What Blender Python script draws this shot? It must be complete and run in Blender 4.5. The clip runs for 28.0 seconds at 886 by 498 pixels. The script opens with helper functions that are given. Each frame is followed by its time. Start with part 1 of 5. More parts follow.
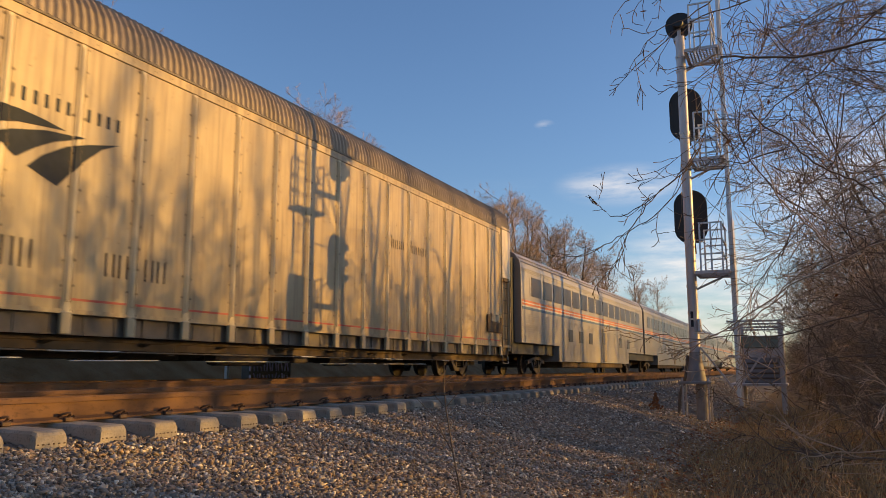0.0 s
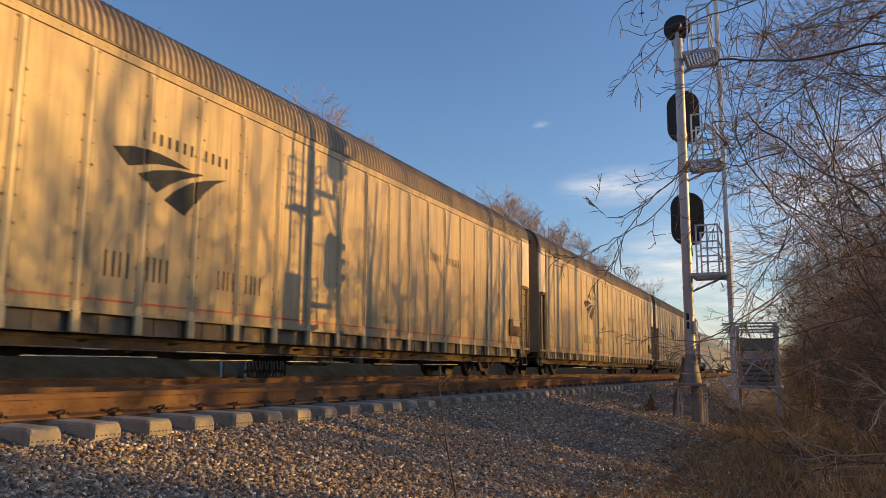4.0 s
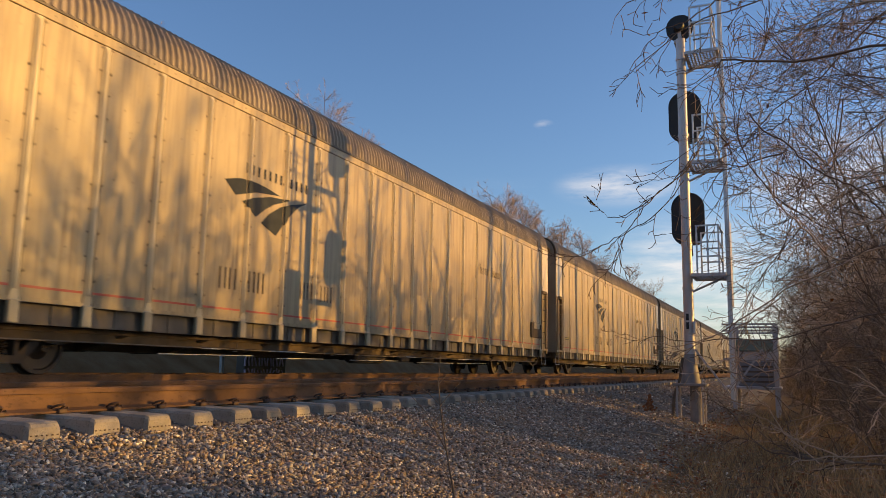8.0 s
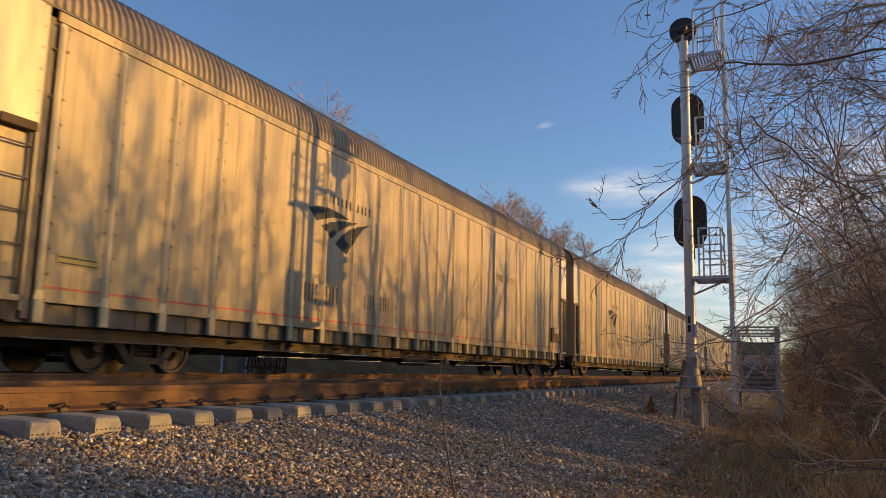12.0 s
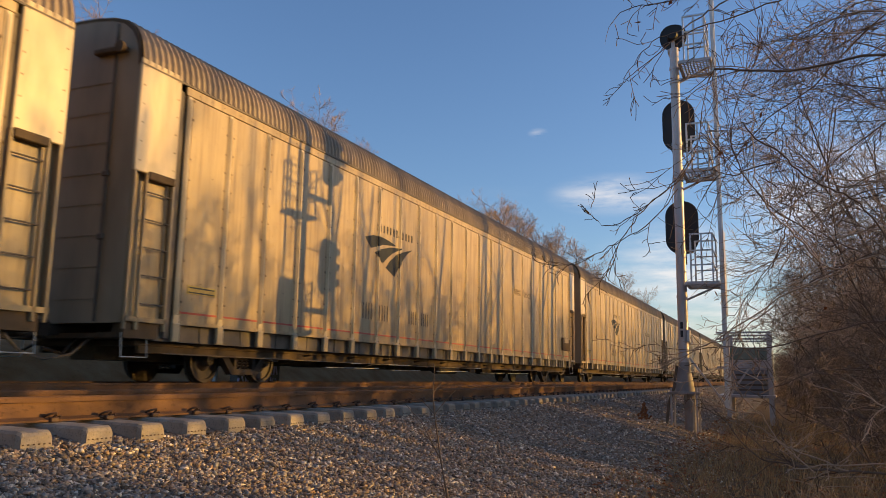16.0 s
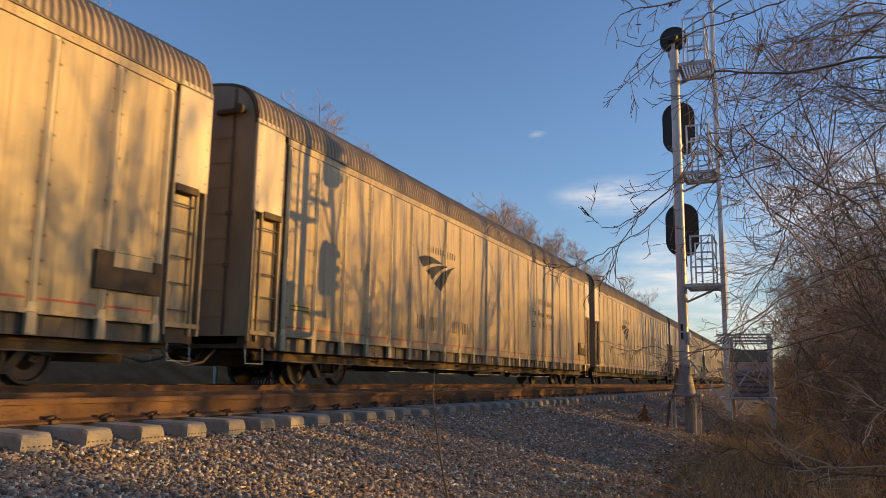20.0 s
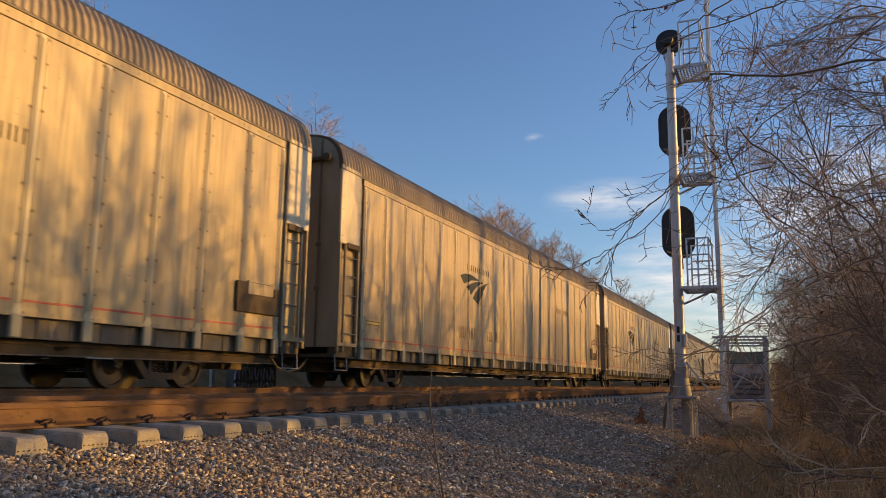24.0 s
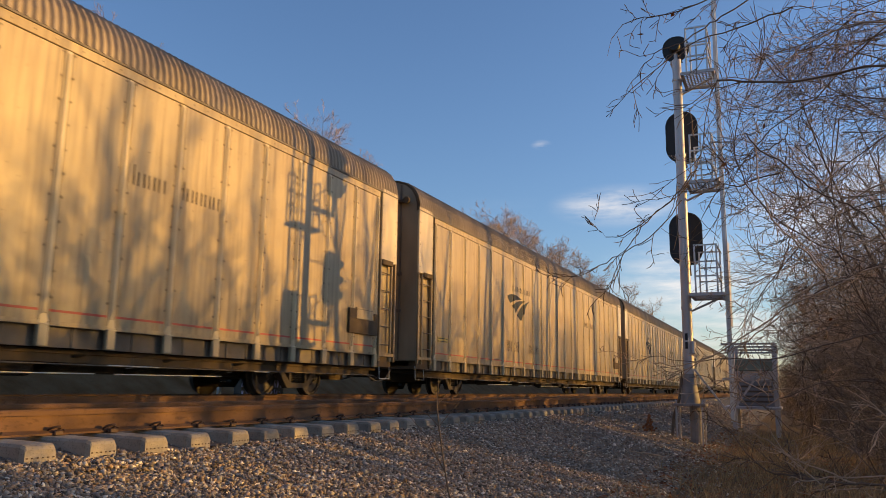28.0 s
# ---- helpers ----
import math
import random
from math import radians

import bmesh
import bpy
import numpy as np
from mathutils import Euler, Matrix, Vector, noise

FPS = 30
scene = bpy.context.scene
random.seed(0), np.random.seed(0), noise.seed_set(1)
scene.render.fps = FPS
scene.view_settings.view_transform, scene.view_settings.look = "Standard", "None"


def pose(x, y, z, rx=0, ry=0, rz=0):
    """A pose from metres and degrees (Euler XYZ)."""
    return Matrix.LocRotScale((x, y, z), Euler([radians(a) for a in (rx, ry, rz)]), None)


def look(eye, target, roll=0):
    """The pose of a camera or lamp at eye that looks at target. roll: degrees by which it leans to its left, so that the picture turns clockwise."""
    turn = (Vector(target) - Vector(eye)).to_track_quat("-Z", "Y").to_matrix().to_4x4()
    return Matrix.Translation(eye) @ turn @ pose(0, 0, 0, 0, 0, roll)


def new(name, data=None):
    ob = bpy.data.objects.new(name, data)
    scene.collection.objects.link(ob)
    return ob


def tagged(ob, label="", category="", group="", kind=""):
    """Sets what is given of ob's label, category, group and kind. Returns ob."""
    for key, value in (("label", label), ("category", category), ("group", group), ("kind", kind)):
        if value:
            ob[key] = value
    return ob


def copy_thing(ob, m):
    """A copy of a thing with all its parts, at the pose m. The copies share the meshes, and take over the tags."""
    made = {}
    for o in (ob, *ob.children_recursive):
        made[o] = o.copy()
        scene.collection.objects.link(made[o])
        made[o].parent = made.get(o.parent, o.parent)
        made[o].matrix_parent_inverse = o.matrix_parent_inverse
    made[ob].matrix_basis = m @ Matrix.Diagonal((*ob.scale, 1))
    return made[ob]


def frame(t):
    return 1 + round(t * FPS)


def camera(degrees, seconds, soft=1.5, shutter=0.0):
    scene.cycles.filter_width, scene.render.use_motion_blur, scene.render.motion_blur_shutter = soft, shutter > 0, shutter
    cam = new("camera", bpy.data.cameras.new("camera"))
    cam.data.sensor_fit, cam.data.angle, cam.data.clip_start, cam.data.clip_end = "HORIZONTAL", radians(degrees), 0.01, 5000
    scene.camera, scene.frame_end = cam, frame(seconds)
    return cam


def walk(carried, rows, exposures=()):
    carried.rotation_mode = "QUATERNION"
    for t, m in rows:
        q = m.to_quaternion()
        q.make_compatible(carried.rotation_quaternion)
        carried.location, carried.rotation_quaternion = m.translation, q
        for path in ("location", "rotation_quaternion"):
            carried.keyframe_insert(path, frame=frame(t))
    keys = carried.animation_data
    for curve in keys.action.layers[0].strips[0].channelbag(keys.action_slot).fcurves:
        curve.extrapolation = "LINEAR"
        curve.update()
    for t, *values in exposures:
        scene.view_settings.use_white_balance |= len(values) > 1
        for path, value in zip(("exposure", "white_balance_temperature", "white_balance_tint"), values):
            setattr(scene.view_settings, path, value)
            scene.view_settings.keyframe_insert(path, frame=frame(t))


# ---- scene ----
# Camera: stands beside the line, held by hand, so it only turns a little.
EYE = (0.0, 0.0, 0.19)
FOV = 58.6


def aim(yaw, tilt, lean):
    return Matrix.Translation(EYE) @ pose(0, 0, 0, 90 + tilt, 0, yaw) @ pose(0, 0, 0, 0, 0, lean)


# seconds, turn to the left of the line, tilt upwards, lean
LOOKS = [
    (0, 24.144, 8.712, -0.059), (0.5, 24.085, 8.646, -0.054), (1, 24.009, 8.588, -0.090), (1.5, 23.910, 8.583, -0.097),
    (2, 23.857, 8.655, -0.047), (2.5, 23.871, 8.727, 0.051), (3, 23.873, 8.751, 0.125), (3.5, 23.865, 8.715, 0.242),
    (5.5, 24.171, 8.772, 0.840), (6, 24.251, 8.731, 0.929), (6.5, 24.276, 8.681, 0.936), (7, 24.220, 8.618, 0.944),
    (7.5, 24.105, 8.582, 0.919), (8, 23.923, 8.572, 0.909), (8.5, 23.701, 8.603, 0.901), (9, 23.609, 8.670, 0.951),
    (9.5, 23.656, 8.741, 1.083), (10, 23.761, 8.797, 1.202), (10.5, 23.897, 8.791, 1.288), (11, 23.988, 8.708, 1.327),
    (11.5, 24.032, 8.680, 1.296), (12, 24.066, 8.653, 1.269), (12.5, 24.114, 8.762, 1.247), (14.5, 23.763, 9.424, 1.218),
    (15, 23.627, 9.431, 1.086), (15.5, 23.548, 9.314, 0.989), (16, 23.530, 9.169, 0.893), (16.5, 23.545, 9.021, 0.925),
    (17, 23.556, 8.947, 0.986), (17.5, 23.551, 8.946, 1.062), (18, 23.546, 8.981, 1.043), (18.5, 23.513, 9.030, 1.002),
    (19, 23.463, 9.115, 0.909), (19.5, 23.486, 9.191, 0.898), (20, 23.549, 9.325, 0.886), (20.5, 23.647, 9.448, 0.926),
    (21, 23.748, 9.521, 1.026), (21.5, 23.798, 9.536, 0.968), (23.5, 23.325, 9.509, 0.740), (24, 23.290, 9.520, 0.779),
    (24.5, 23.325, 9.527, 0.797), (25, 23.394, 9.576, 0.675), (25.5, 23.499, 9.672, 0.646), (26, 23.648, 9.798, 0.592),
    (26.5, 23.694, 9.907, 0.546), (27, 23.719, 9.975, 0.566), (27.5, 23.753, 10.012, 0.668), (28, 23.819, 10.029, 0.767),
]

cam = camera(FOV, 28.0, 0.6, 0.12)
walk(cam, [(t, aim(a, b, c)) for t, a, b, c in LOOKS], exposures=[(0.0, 0.0), (28.0, 0.0)])

# ---- light ----
SUN_TO = Vector((7.45, 4.08, 1.17)).normalized()
SUN_ELEV = math.asin(SUN_TO.z)
SUN_TURN = math.atan2(SUN_TO.x, SUN_TO.y)


def make_world():
    w = bpy.data.worlds.new("evening_sky")
    w.use_nodes = True
    scene.world = w
    nt = w.node_tree
    n, l = nt.nodes, nt.links
    n.clear()
    outp = n.new("ShaderNodeOutputWorld")
    bg = n.new("ShaderNodeBackground")
    sky = n.new("ShaderNodeTexSky")
    sky.sky_type = "NISHITA"
    sky.sun_disc = False
    sky.sun_elevation = SUN_ELEV
    sky.sun_rotation = SUN_TURN
    sky.altitude = 0
    sky.air_density = 1.0
    sky.dust_density = 0.8
    sky.ozone_density = 2.2
    # thin evening clouds low over the horizon
    tc = n.new("ShaderNodeTexCoord")
    mp = n.new("ShaderNodeMapping")
    mp.inputs["Scale"].default_value = (3.2, 3.2, 11.0)
    mp.inputs["Location"].default_value = (0.9, 0.4, 0.25)
    l.new(tc.outputs["Generated"], mp.inputs["Vector"])
    nz = n.new("ShaderNodeTexNoise")
    nz.inputs["Scale"].default_value = 1.6
    nz.inputs["Detail"].default_value = 6
    nz.inputs["Roughness"].default_value = 0.55
    l.new(mp.outputs["Vector"], nz.inputs["Vector"])
    ramp = n.new("ShaderNodeMapRange")
    ramp.inputs["From Min"].default_value = 0.47
    ramp.inputs["From Max"].default_value = 0.72
    l.new(nz.outputs["Fac"], ramp.inputs["Value"])
    sep = n.new("ShaderNodeSeparateXYZ")
    l.new(tc.outputs["Generated"], sep.inputs["Vector"])
    low = n.new("ShaderNodeMapRange")
    low.inputs["From Min"].default_value = 0.24
    low.inputs["From Max"].default_value = 0.06
    l.new(sep.outputs["Z"], low.inputs["Value"])
    mul = n.new("ShaderNodeMath")
    mul.operation = "MULTIPLY"
    l.new(ramp.outputs["Result"], mul.inputs[0])
    l.new(low.outputs["Result"], mul.inputs[1])
    total = mul.outputs["Value"]
    streaky = n.new("ShaderNodeMapping")
    streaky.inputs["Rotation"].default_value = (0, -0.16, 0)
    streaky.inputs["Scale"].default_value = (7.0, 3.0, 34.0)
    l.new(tc.outputs["Generated"], streaky.inputs["Vector"])
    wisp = n.new("ShaderNodeTexNoise")
    wisp.inputs["Scale"].default_value = 1.5
    wisp.inputs["Detail"].default_value = 7
    wisp.inputs["Roughness"].default_value = 0.6
    l.new(streaky.outputs["Vector"], wisp.inputs["Vector"])
    for middle, size in CLOUDS:
        off = n.new("ShaderNodeVectorMath")
        off.operation = "SUBTRACT"
        off.inputs[1].default_value = middle
        l.new(tc.outputs["Generated"], off.inputs[0])
        big = n.new("ShaderNodeVectorMath")
        big.operation = "MULTIPLY"
        big.inputs[1].default_value = (1 / size[0], 1 / size[0], 1 / size[1])
        l.new(off.outputs["Vector"], big.inputs[0])
        far = n.new("ShaderNodeVectorMath")
        far.operation = "LENGTH"
        l.new(big.outputs["Vector"], far.inputs[0])
        inside = n.new("ShaderNodeMapRange")
        inside.interpolation_type = "SMOOTHSTEP"
        inside.inputs["From Min"].default_value = 1.0
        inside.inputs["From Max"].default_value = 0.1
        l.new(far.outputs["Value"], inside.inputs["Value"])
        ragged = n.new("ShaderNodeMapRange")
        ragged.inputs["From Min"].default_value = 0.36
        ragged.inputs["From Max"].default_value = 0.74
        l.new(wisp.outputs["Fac"], ragged.inputs["Value"])
        both = n.new("ShaderNodeMath")
        both.operation = "MULTIPLY"
        l.new(inside.outputs["Result"], both.inputs[0])
        l.new(ragged.outputs["Result"], both.inputs[1])
        add = n.new("ShaderNodeMath")
        add.operation = "MAXIMUM"
        l.new(total, add.inputs[0])
        l.new(both.outputs["Value"], add.inputs[1])
        total = add.outputs["Value"]
    mix = n.new("ShaderNodeMixRGB")
    mix.inputs["Color2"].default_value = (CLOUD[0], CLOUD[1], CLOUD[2], 1)
    l.new(total, mix.inputs["Fac"])
    tint = n.new("ShaderNodeMixRGB")
    tint.blend_type = "MULTIPLY"
    tint.inputs["Fac"].default_value = 1.0
    tint.inputs["Color2"].default_value = (*SKY_TINT, 1)
    l.new(sky.outputs["Color"], tint.inputs["Color1"])
    l.new(tint.outputs["Color"], mix.inputs["Color1"])
    l.new(mix.outputs["Color"], bg.inputs["Color"])
    bg.inputs["Strength"].default_value = SKY_POWER
    l.new(bg.outputs["Background"], outp.inputs["Surface"])


SKY_POWER = 0.222
SKY_TINT = (0.83, 0.90, 1.11)
CLOUD = (4.6, 4.3, 4.1)
CLOUDS = [((-0.185, 0.955, 0.225), (0.095, 0.030)), ((-0.10, 0.98, 0.13), (0.14, 0.075)), ((-0.02, 0.99, 0.07), (0.25, 0.06)), ((-0.27, 0.91, 0.30), (0.016, 0.008)), ((0.07, 0.98, 0.20), (0.15, 0.10))]
make_world()
sun = new("sun", bpy.data.lights.new("sun", "SUN"))
sun.data.energy = 6.9
sun.data.angle = radians(0.5)
sun.data.color = (1.0, 0.55, 0.12)
sun.matrix_basis = look(SUN_TO * 200, (0, 0, 0))


# ---- materials ----
def material(name, col, rough=0.6, metal=0.0, var=0.25, scale=6.0, bump=0.15, bump_scale=40.0, col2=None, stretch=(1, 1, 1),
             per_piece=0.0, per_island=0.0, spots=0.0, spec=0.5, dist=0.01):
    m = bpy.data.materials.new(name)
    m.use_nodes = True
    nt = m.node_tree
    n, l = nt.nodes, nt.links
    b = n["Principled BSDF"]
    b.inputs["Roughness"].default_value = rough
    b.inputs["Metallic"].default_value = metal
    b.inputs["Specular IOR Level"].default_value = spec
    tc = n.new("ShaderNodeTexCoord")
    mp = n.new("ShaderNodeMapping")
    mp.inputs["Scale"].default_value = stretch
    l.new(tc.outputs["Object"], mp.inputs["Vector"])
    big = n.new("ShaderNodeTexNoise")
    big.inputs["Scale"].default_value = scale
    big.inputs["Detail"].default_value = 5
    l.new(mp.outputs["Vector"], big.inputs["Vector"])
    rmp = n.new("ShaderNodeMapRange")
    rmp.inputs["From Min"].default_value = 0.3
    rmp.inputs["From Max"].default_value = 0.7
    l.new(big.outputs["Fac"], rmp.inputs["Value"])
    c2 = col2 or tuple(c * (1 - var) for c in col)
    mx = n.new("ShaderNodeMixRGB")
    mx.inputs["Color1"].default_value = (*col, 1)
    mx.inputs["Color2"].default_value = (*c2, 1)
    l.new(rmp.outputs["Result"], mx.inputs["Fac"])
    last = mx.outputs["Color"]
    fine = n.new("ShaderNodeTexNoise")
    fine.inputs["Scale"].default_value = bump_scale
    fine.inputs["Detail"].default_value = 4
    l.new(mp.outputs["Vector"], fine.inputs["Vector"])
    if spots:
        sp = n.new("ShaderNodeMapRange")
        sp.inputs["From Min"].default_value = 0.56
        sp.inputs["From Max"].default_value = 0.70
        sp.inputs["To Max"].default_value = spots
        l.new(fine.outputs["Fac"], sp.inputs["Value"])
        mm = n.new("ShaderNodeMixRGB")
        mm.inputs["Color2"].default_value = (*(c * 0.35 for c in col), 1)
        l.new(sp.outputs["Result"], mm.inputs["Fac"])
        l.new(last, mm.inputs["Color1"])
        last = mm.outputs["Color"]
    for on, node, sock in ((per_piece, "ShaderNodeObjectInfo", "Random"), (per_island, "ShaderNodeNewGeometry", "Random Per Island")):
        if on:
            oi = n.new(node)
            sc = n.new("ShaderNodeMapRange")
            sc.inputs["To Min"].default_value = 1 - on
            sc.inputs["To Max"].default_value = 1 + on
            l.new(oi.outputs[sock], sc.inputs["Value"])
            hv = n.new("ShaderNodeHueSaturation")
            l.new(sc.outputs["Result"], hv.inputs["Value"])
            l.new(last, hv.inputs["Color"])
            last = hv.outputs["Color"]
    l.new(last, b.inputs["Base Color"])
    if bump:
        bp = n.new("ShaderNodeBump")
        bp.inputs["Strength"].default_value = bump
        bp.inputs["Distance"].default_value = dist
        l.new(fine.outputs["Fac"], bp.inputs["Height"])
        l.new(bp.outputs["Normal"], b.inputs["Normal"])
    return m


def paint_material(name, clean, grimy):
    """Old white paint: clouds of grime and painted branch shade, streaks that run down, rust specks, a slightly wavy
    sheet.
    """
    # the strong cloud contrast also paints mottled twig shadows into the sheet
    m = material(name, clean, 0.45, 0.0, 0.3, 1.1, 0.12, 2.6, col2=tuple(a * 0.45 + b * 0.55 for a, b in zip(clean, grimy)), stretch=(1, 1.3, 0.7), per_piece=0.07, dist=0.03)
    nt = m.node_tree
    n, l = nt.nodes, nt.links
    b = n["Principled BSDF"]
    src = b.inputs["Base Color"].links[0].from_socket
    tc = n.new("ShaderNodeTexCoord")
    oi = n.new("ShaderNodeObjectInfo")
    shift = n.new("ShaderNodeVectorMath")
    shift.operation = "MULTIPLY_ADD"
    shift.inputs[1].default_value = (0, 37.0, 11.0)
    l.new(oi.outputs["Random"], shift.inputs[0])
    l.new(tc.outputs["Object"], shift.inputs[2])
    mp = n.new("ShaderNodeMapping")
    mp.inputs["Scale"].default_value = (1, 7.0, 0.35)
    l.new(shift.outputs["Vector"], mp.inputs["Vector"])
    streak = n.new("ShaderNodeTexNoise")
    streak.inputs["Scale"].default_value = 1.7
    streak.inputs["Detail"].default_value = 5
    l.new(mp.outputs["Vector"], streak.inputs["Vector"])
    r1 = n.new("ShaderNodeMapRange")
    r1.inputs["From Min"].default_value = 0.45
    r1.inputs["From Max"].default_value = 0.74
    r1.inputs["To Max"].default_value = 0.9
    l.new(streak.outputs["Fac"], r1.inputs["Value"])
    mx = n.new("ShaderNodeMixRGB")
    mx.inputs["Color2"].default_value = (*grimy, 1)
    l.new(r1.outputs["Result"], mx.inputs["Fac"])
    l.new(src, mx.inputs["Color1"])
    speck = n.new("ShaderNodeTexNoise")
    speck.inputs["Scale"].default_value = 9.0
    speck.inputs["Detail"].default_value = 6
    speck.inputs["Roughness"].default_value = 0.7
    l.new(shift.outputs["Vector"], speck.inputs["Vector"])
    r2 = n.new("ShaderNodeMapRange")
    r2.inputs["From Min"].default_value = 0.60
    r2.inputs["From Max"].default_value = 0.72
    r2.inputs["To Max"].default_value = 0.7
    l.new(speck.outputs["Fac"], r2.inputs["Value"])
    m2 = n.new("ShaderNodeMixRGB")
    m2.inputs["Color2"].default_value = (0.20, 0.12, 0.06, 1)
    l.new(r2.outputs["Result"], m2.inputs["Fac"])
    l.new(mx.outputs["Color"], m2.inputs["Color1"])
    l.new(m2.outputs["Color"], b.inputs["Base Color"])
    return m


M = {}
M["paint"] = paint_material("weathered_shade_mottled_white", (0.385, 0.290, 0.155), (0.168, 0.107, 0.055))
# cleaner than the panels, and paler still to carry the ribs' highlight
M["post"] = material("clean_glinting_post_paint", (0.68, 0.55, 0.34), 0.34, 0.0, 0.5, 2.0, 0.08, 20, stretch=(1, 1, 0.3), per_piece=0.05)
M["roof"] = material("galvanised_roof", (0.36, 0.285, 0.205), 0.65, 0.0, 0.35, 0.7, 0.10, 14, stretch=(0.6, 2, 1))
M["endwall"] = material("end_door_paint", (0.35, 0.27, 0.17), 0.6, 0.0, 0.5, 1.1, 0.1, 8, stretch=(1, 1, 0.35))
M["under"] = material("underframe_grime", (0.125, 0.090, 0.056), 0.8, 0.0, 0.4, 3.0, 0.3, 25, spec=0.12)
M["sill"] = material("grimy_sill_paint", (0.15, 0.118, 0.085), 0.65, 0.0, 0.5, 2.4, 0.15, 20)
M["red"] = material("red_stripe", (0.42, 0.055, 0.03), 0.5, 0.0, 0.25, 3.0, 0.05)
M["ink"] = material("dark_blue_grey_lettering", (0.030, 0.036, 0.045), 0.6, 0.0, 0.3, 5.0, 0.05, spec=0.12)
M["ink2"] = material("faded_lettering", (0.075, 0.055, 0.045), 0.6, 0.0, 0.5, 3.0, 0.05, spec=0.12)
M["black"] = material("black_paint", (0.012, 0.012, 0.014), 0.55, 0.0, 0.3, 4.0, 0.1)
M["steelrim"] = material("worn_wheel_steel", (0.05, 0.036, 0.025), 0.6, 0.3, 0.3, 6.0, 0.1)
M["truck"] = material("cast_truck_steel", (0.045, 0.032, 0.022), 0.8, 0.1, 0.4, 5.0, 0.25, 30)
M["grab"] = material("grab_iron", (0.55, 0.53, 0.48), 0.45, 0.2, 0.2, 6.0, 0.05)
M["yellow"] = material("yellow_label", (0.45, 0.34, 0.08), 0.6, 0.0, 0.3, 5.0, 0.05)
M["stainless"] = material("fluted_stainless", (0.30, 0.275, 0.25), 0.42, 0.3, 0.2, 0.8, 0.05, 12, stretch=(1, 0.4, 2))
# brown base colour stands in for dark trees mirrored in the car windows
M["glass"] = material("brown_reflection_glass", (0.045, 0.034, 0.026), 0.3, 0.0, 0.2, 2.0, 0.0, spec=0.25)
M["orange"] = material("orange_stripe", (0.50, 0.13, 0.03), 0.5, 0.0, 0.2, 3.0, 0.05)
M["blue"] = material("blue_stripe", (0.05, 0.11, 0.20), 0.5, 0.0, 0.2, 3.0, 0.05)
M["white"] = material("white_stripe", (0.45, 0.43, 0.40), 0.5, 0.0, 0.1, 3.0, 0.03)
M["rail"] = material("rusty_rail", (0.185, 0.105, 0.060), 0.8, 0.05, 0.55, 3.0, 0.3, 40, stretch=(1, 0.5, 1), spots=0.6, spec=0.12)
M["railtop"] = material("worn_rail_head", (0.26, 0.15, 0.08), 0.5, 0.5, 0.35, 4.0, 0.1, 50, stretch=(1, 0.2, 1))
M["tie"] = material("weathered_concrete", (0.39, 0.345, 0.28), 0.9, 0.0, 0.45, 5.0, 0.35, 60, per_piece=0.14, spots=0.6, spec=0.12)
M["clip"] = material("rusty_clip", (0.10, 0.06, 0.04), 0.7, 0.3, 0.4, 20, 0.2)
M["ballast"] = material("crushed_stone", (0.33, 0.285, 0.222), 0.9, 0.0, 0.45, 5.0, 0.5, 90, col2=(0.215, 0.198, 0.18), per_island=0.7, spec=0.12)
M["stone"] = material("ballast_stone", (0.355, 0.315, 0.265), 0.85, 0.0, 0.3, 30.0, 0.4, 120, per_piece=0.5, spec=0.12)
for q in ("ballast", "stone"):
    # stones differ: dark and pale grey, tan, brown, a few near white
    nt = M[q].node_tree
    hv = next(k for k in nt.nodes if k.type == "HUE_SAT")
    rnd = next(k for k in nt.nodes if k.type in ("OBJECT_INFO", "NEW_GEOMETRY"))
    rp = nt.nodes.new("ShaderNodeValToRGB")
    el = rp.color_ramp.elements
    el[0].position, el[0].color = 0.0, (0.085, 0.065, 0.05, 1)
    el[1].position, el[1].color = 1.0, (0.80, 0.73, 0.63, 1)
    for pos, c in ((0.14, (0.19, 0.17, 0.15)), (0.30, (0.26, 0.175, 0.115)), (0.44, (0.33, 0.305, 0.28)), (0.58, (0.22, 0.165, 0.12)), (0.70, (0.40, 0.29, 0.215)), (0.80, (0.29, 0.28, 0.265)), (0.91, (0.52, 0.45, 0.37))):
        el.new(pos).color = (*c, 1)
    nt.links.new(rnd.outputs["Random" if q == "stone" else "Random Per Island"], rp.inputs["Fac"])
    mx = nt.nodes.new("ShaderNodeMixRGB")
    mx.blend_type = "MULTIPLY"
    mx.inputs["Fac"].default_value = 0.6
    src = hv.inputs["Color"].links[0].from_socket
    gain = nt.nodes.new("ShaderNodeMixRGB")
    gain.blend_type = "ADD"
    gain.inputs["Fac"].default_value = 1.0
    gain.inputs["Color2"].default_value = (0.78, 0.75, 0.69, 1)
    nt.links.new(src, gain.inputs["Color1"])
    nt.links.new(rp.outputs["Color"], mx.inputs["Color1"])
    nt.links.new(gain.outputs["Color"], mx.inputs["Color2"])
    nt.links.new(mx.outputs["Color"], nt.nodes["Principled BSDF"].inputs["Base Color"])
M["bed"] = material("ballast_bed", (0.25, 0.21, 0.165), 0.95, 0.0, 0.5, 18.0, 1.0, 42, spots=0.6, dist=0.03, spec=0.12)
M["soil"] = material("leafy_soil", (0.115, 0.082, 0.05), 0.95, 0.0, 0.5, 2.5, 0.8, 22, col2=(0.15, 0.10, 0.055), spots=0.5, dist=0.04, spec=0.12)
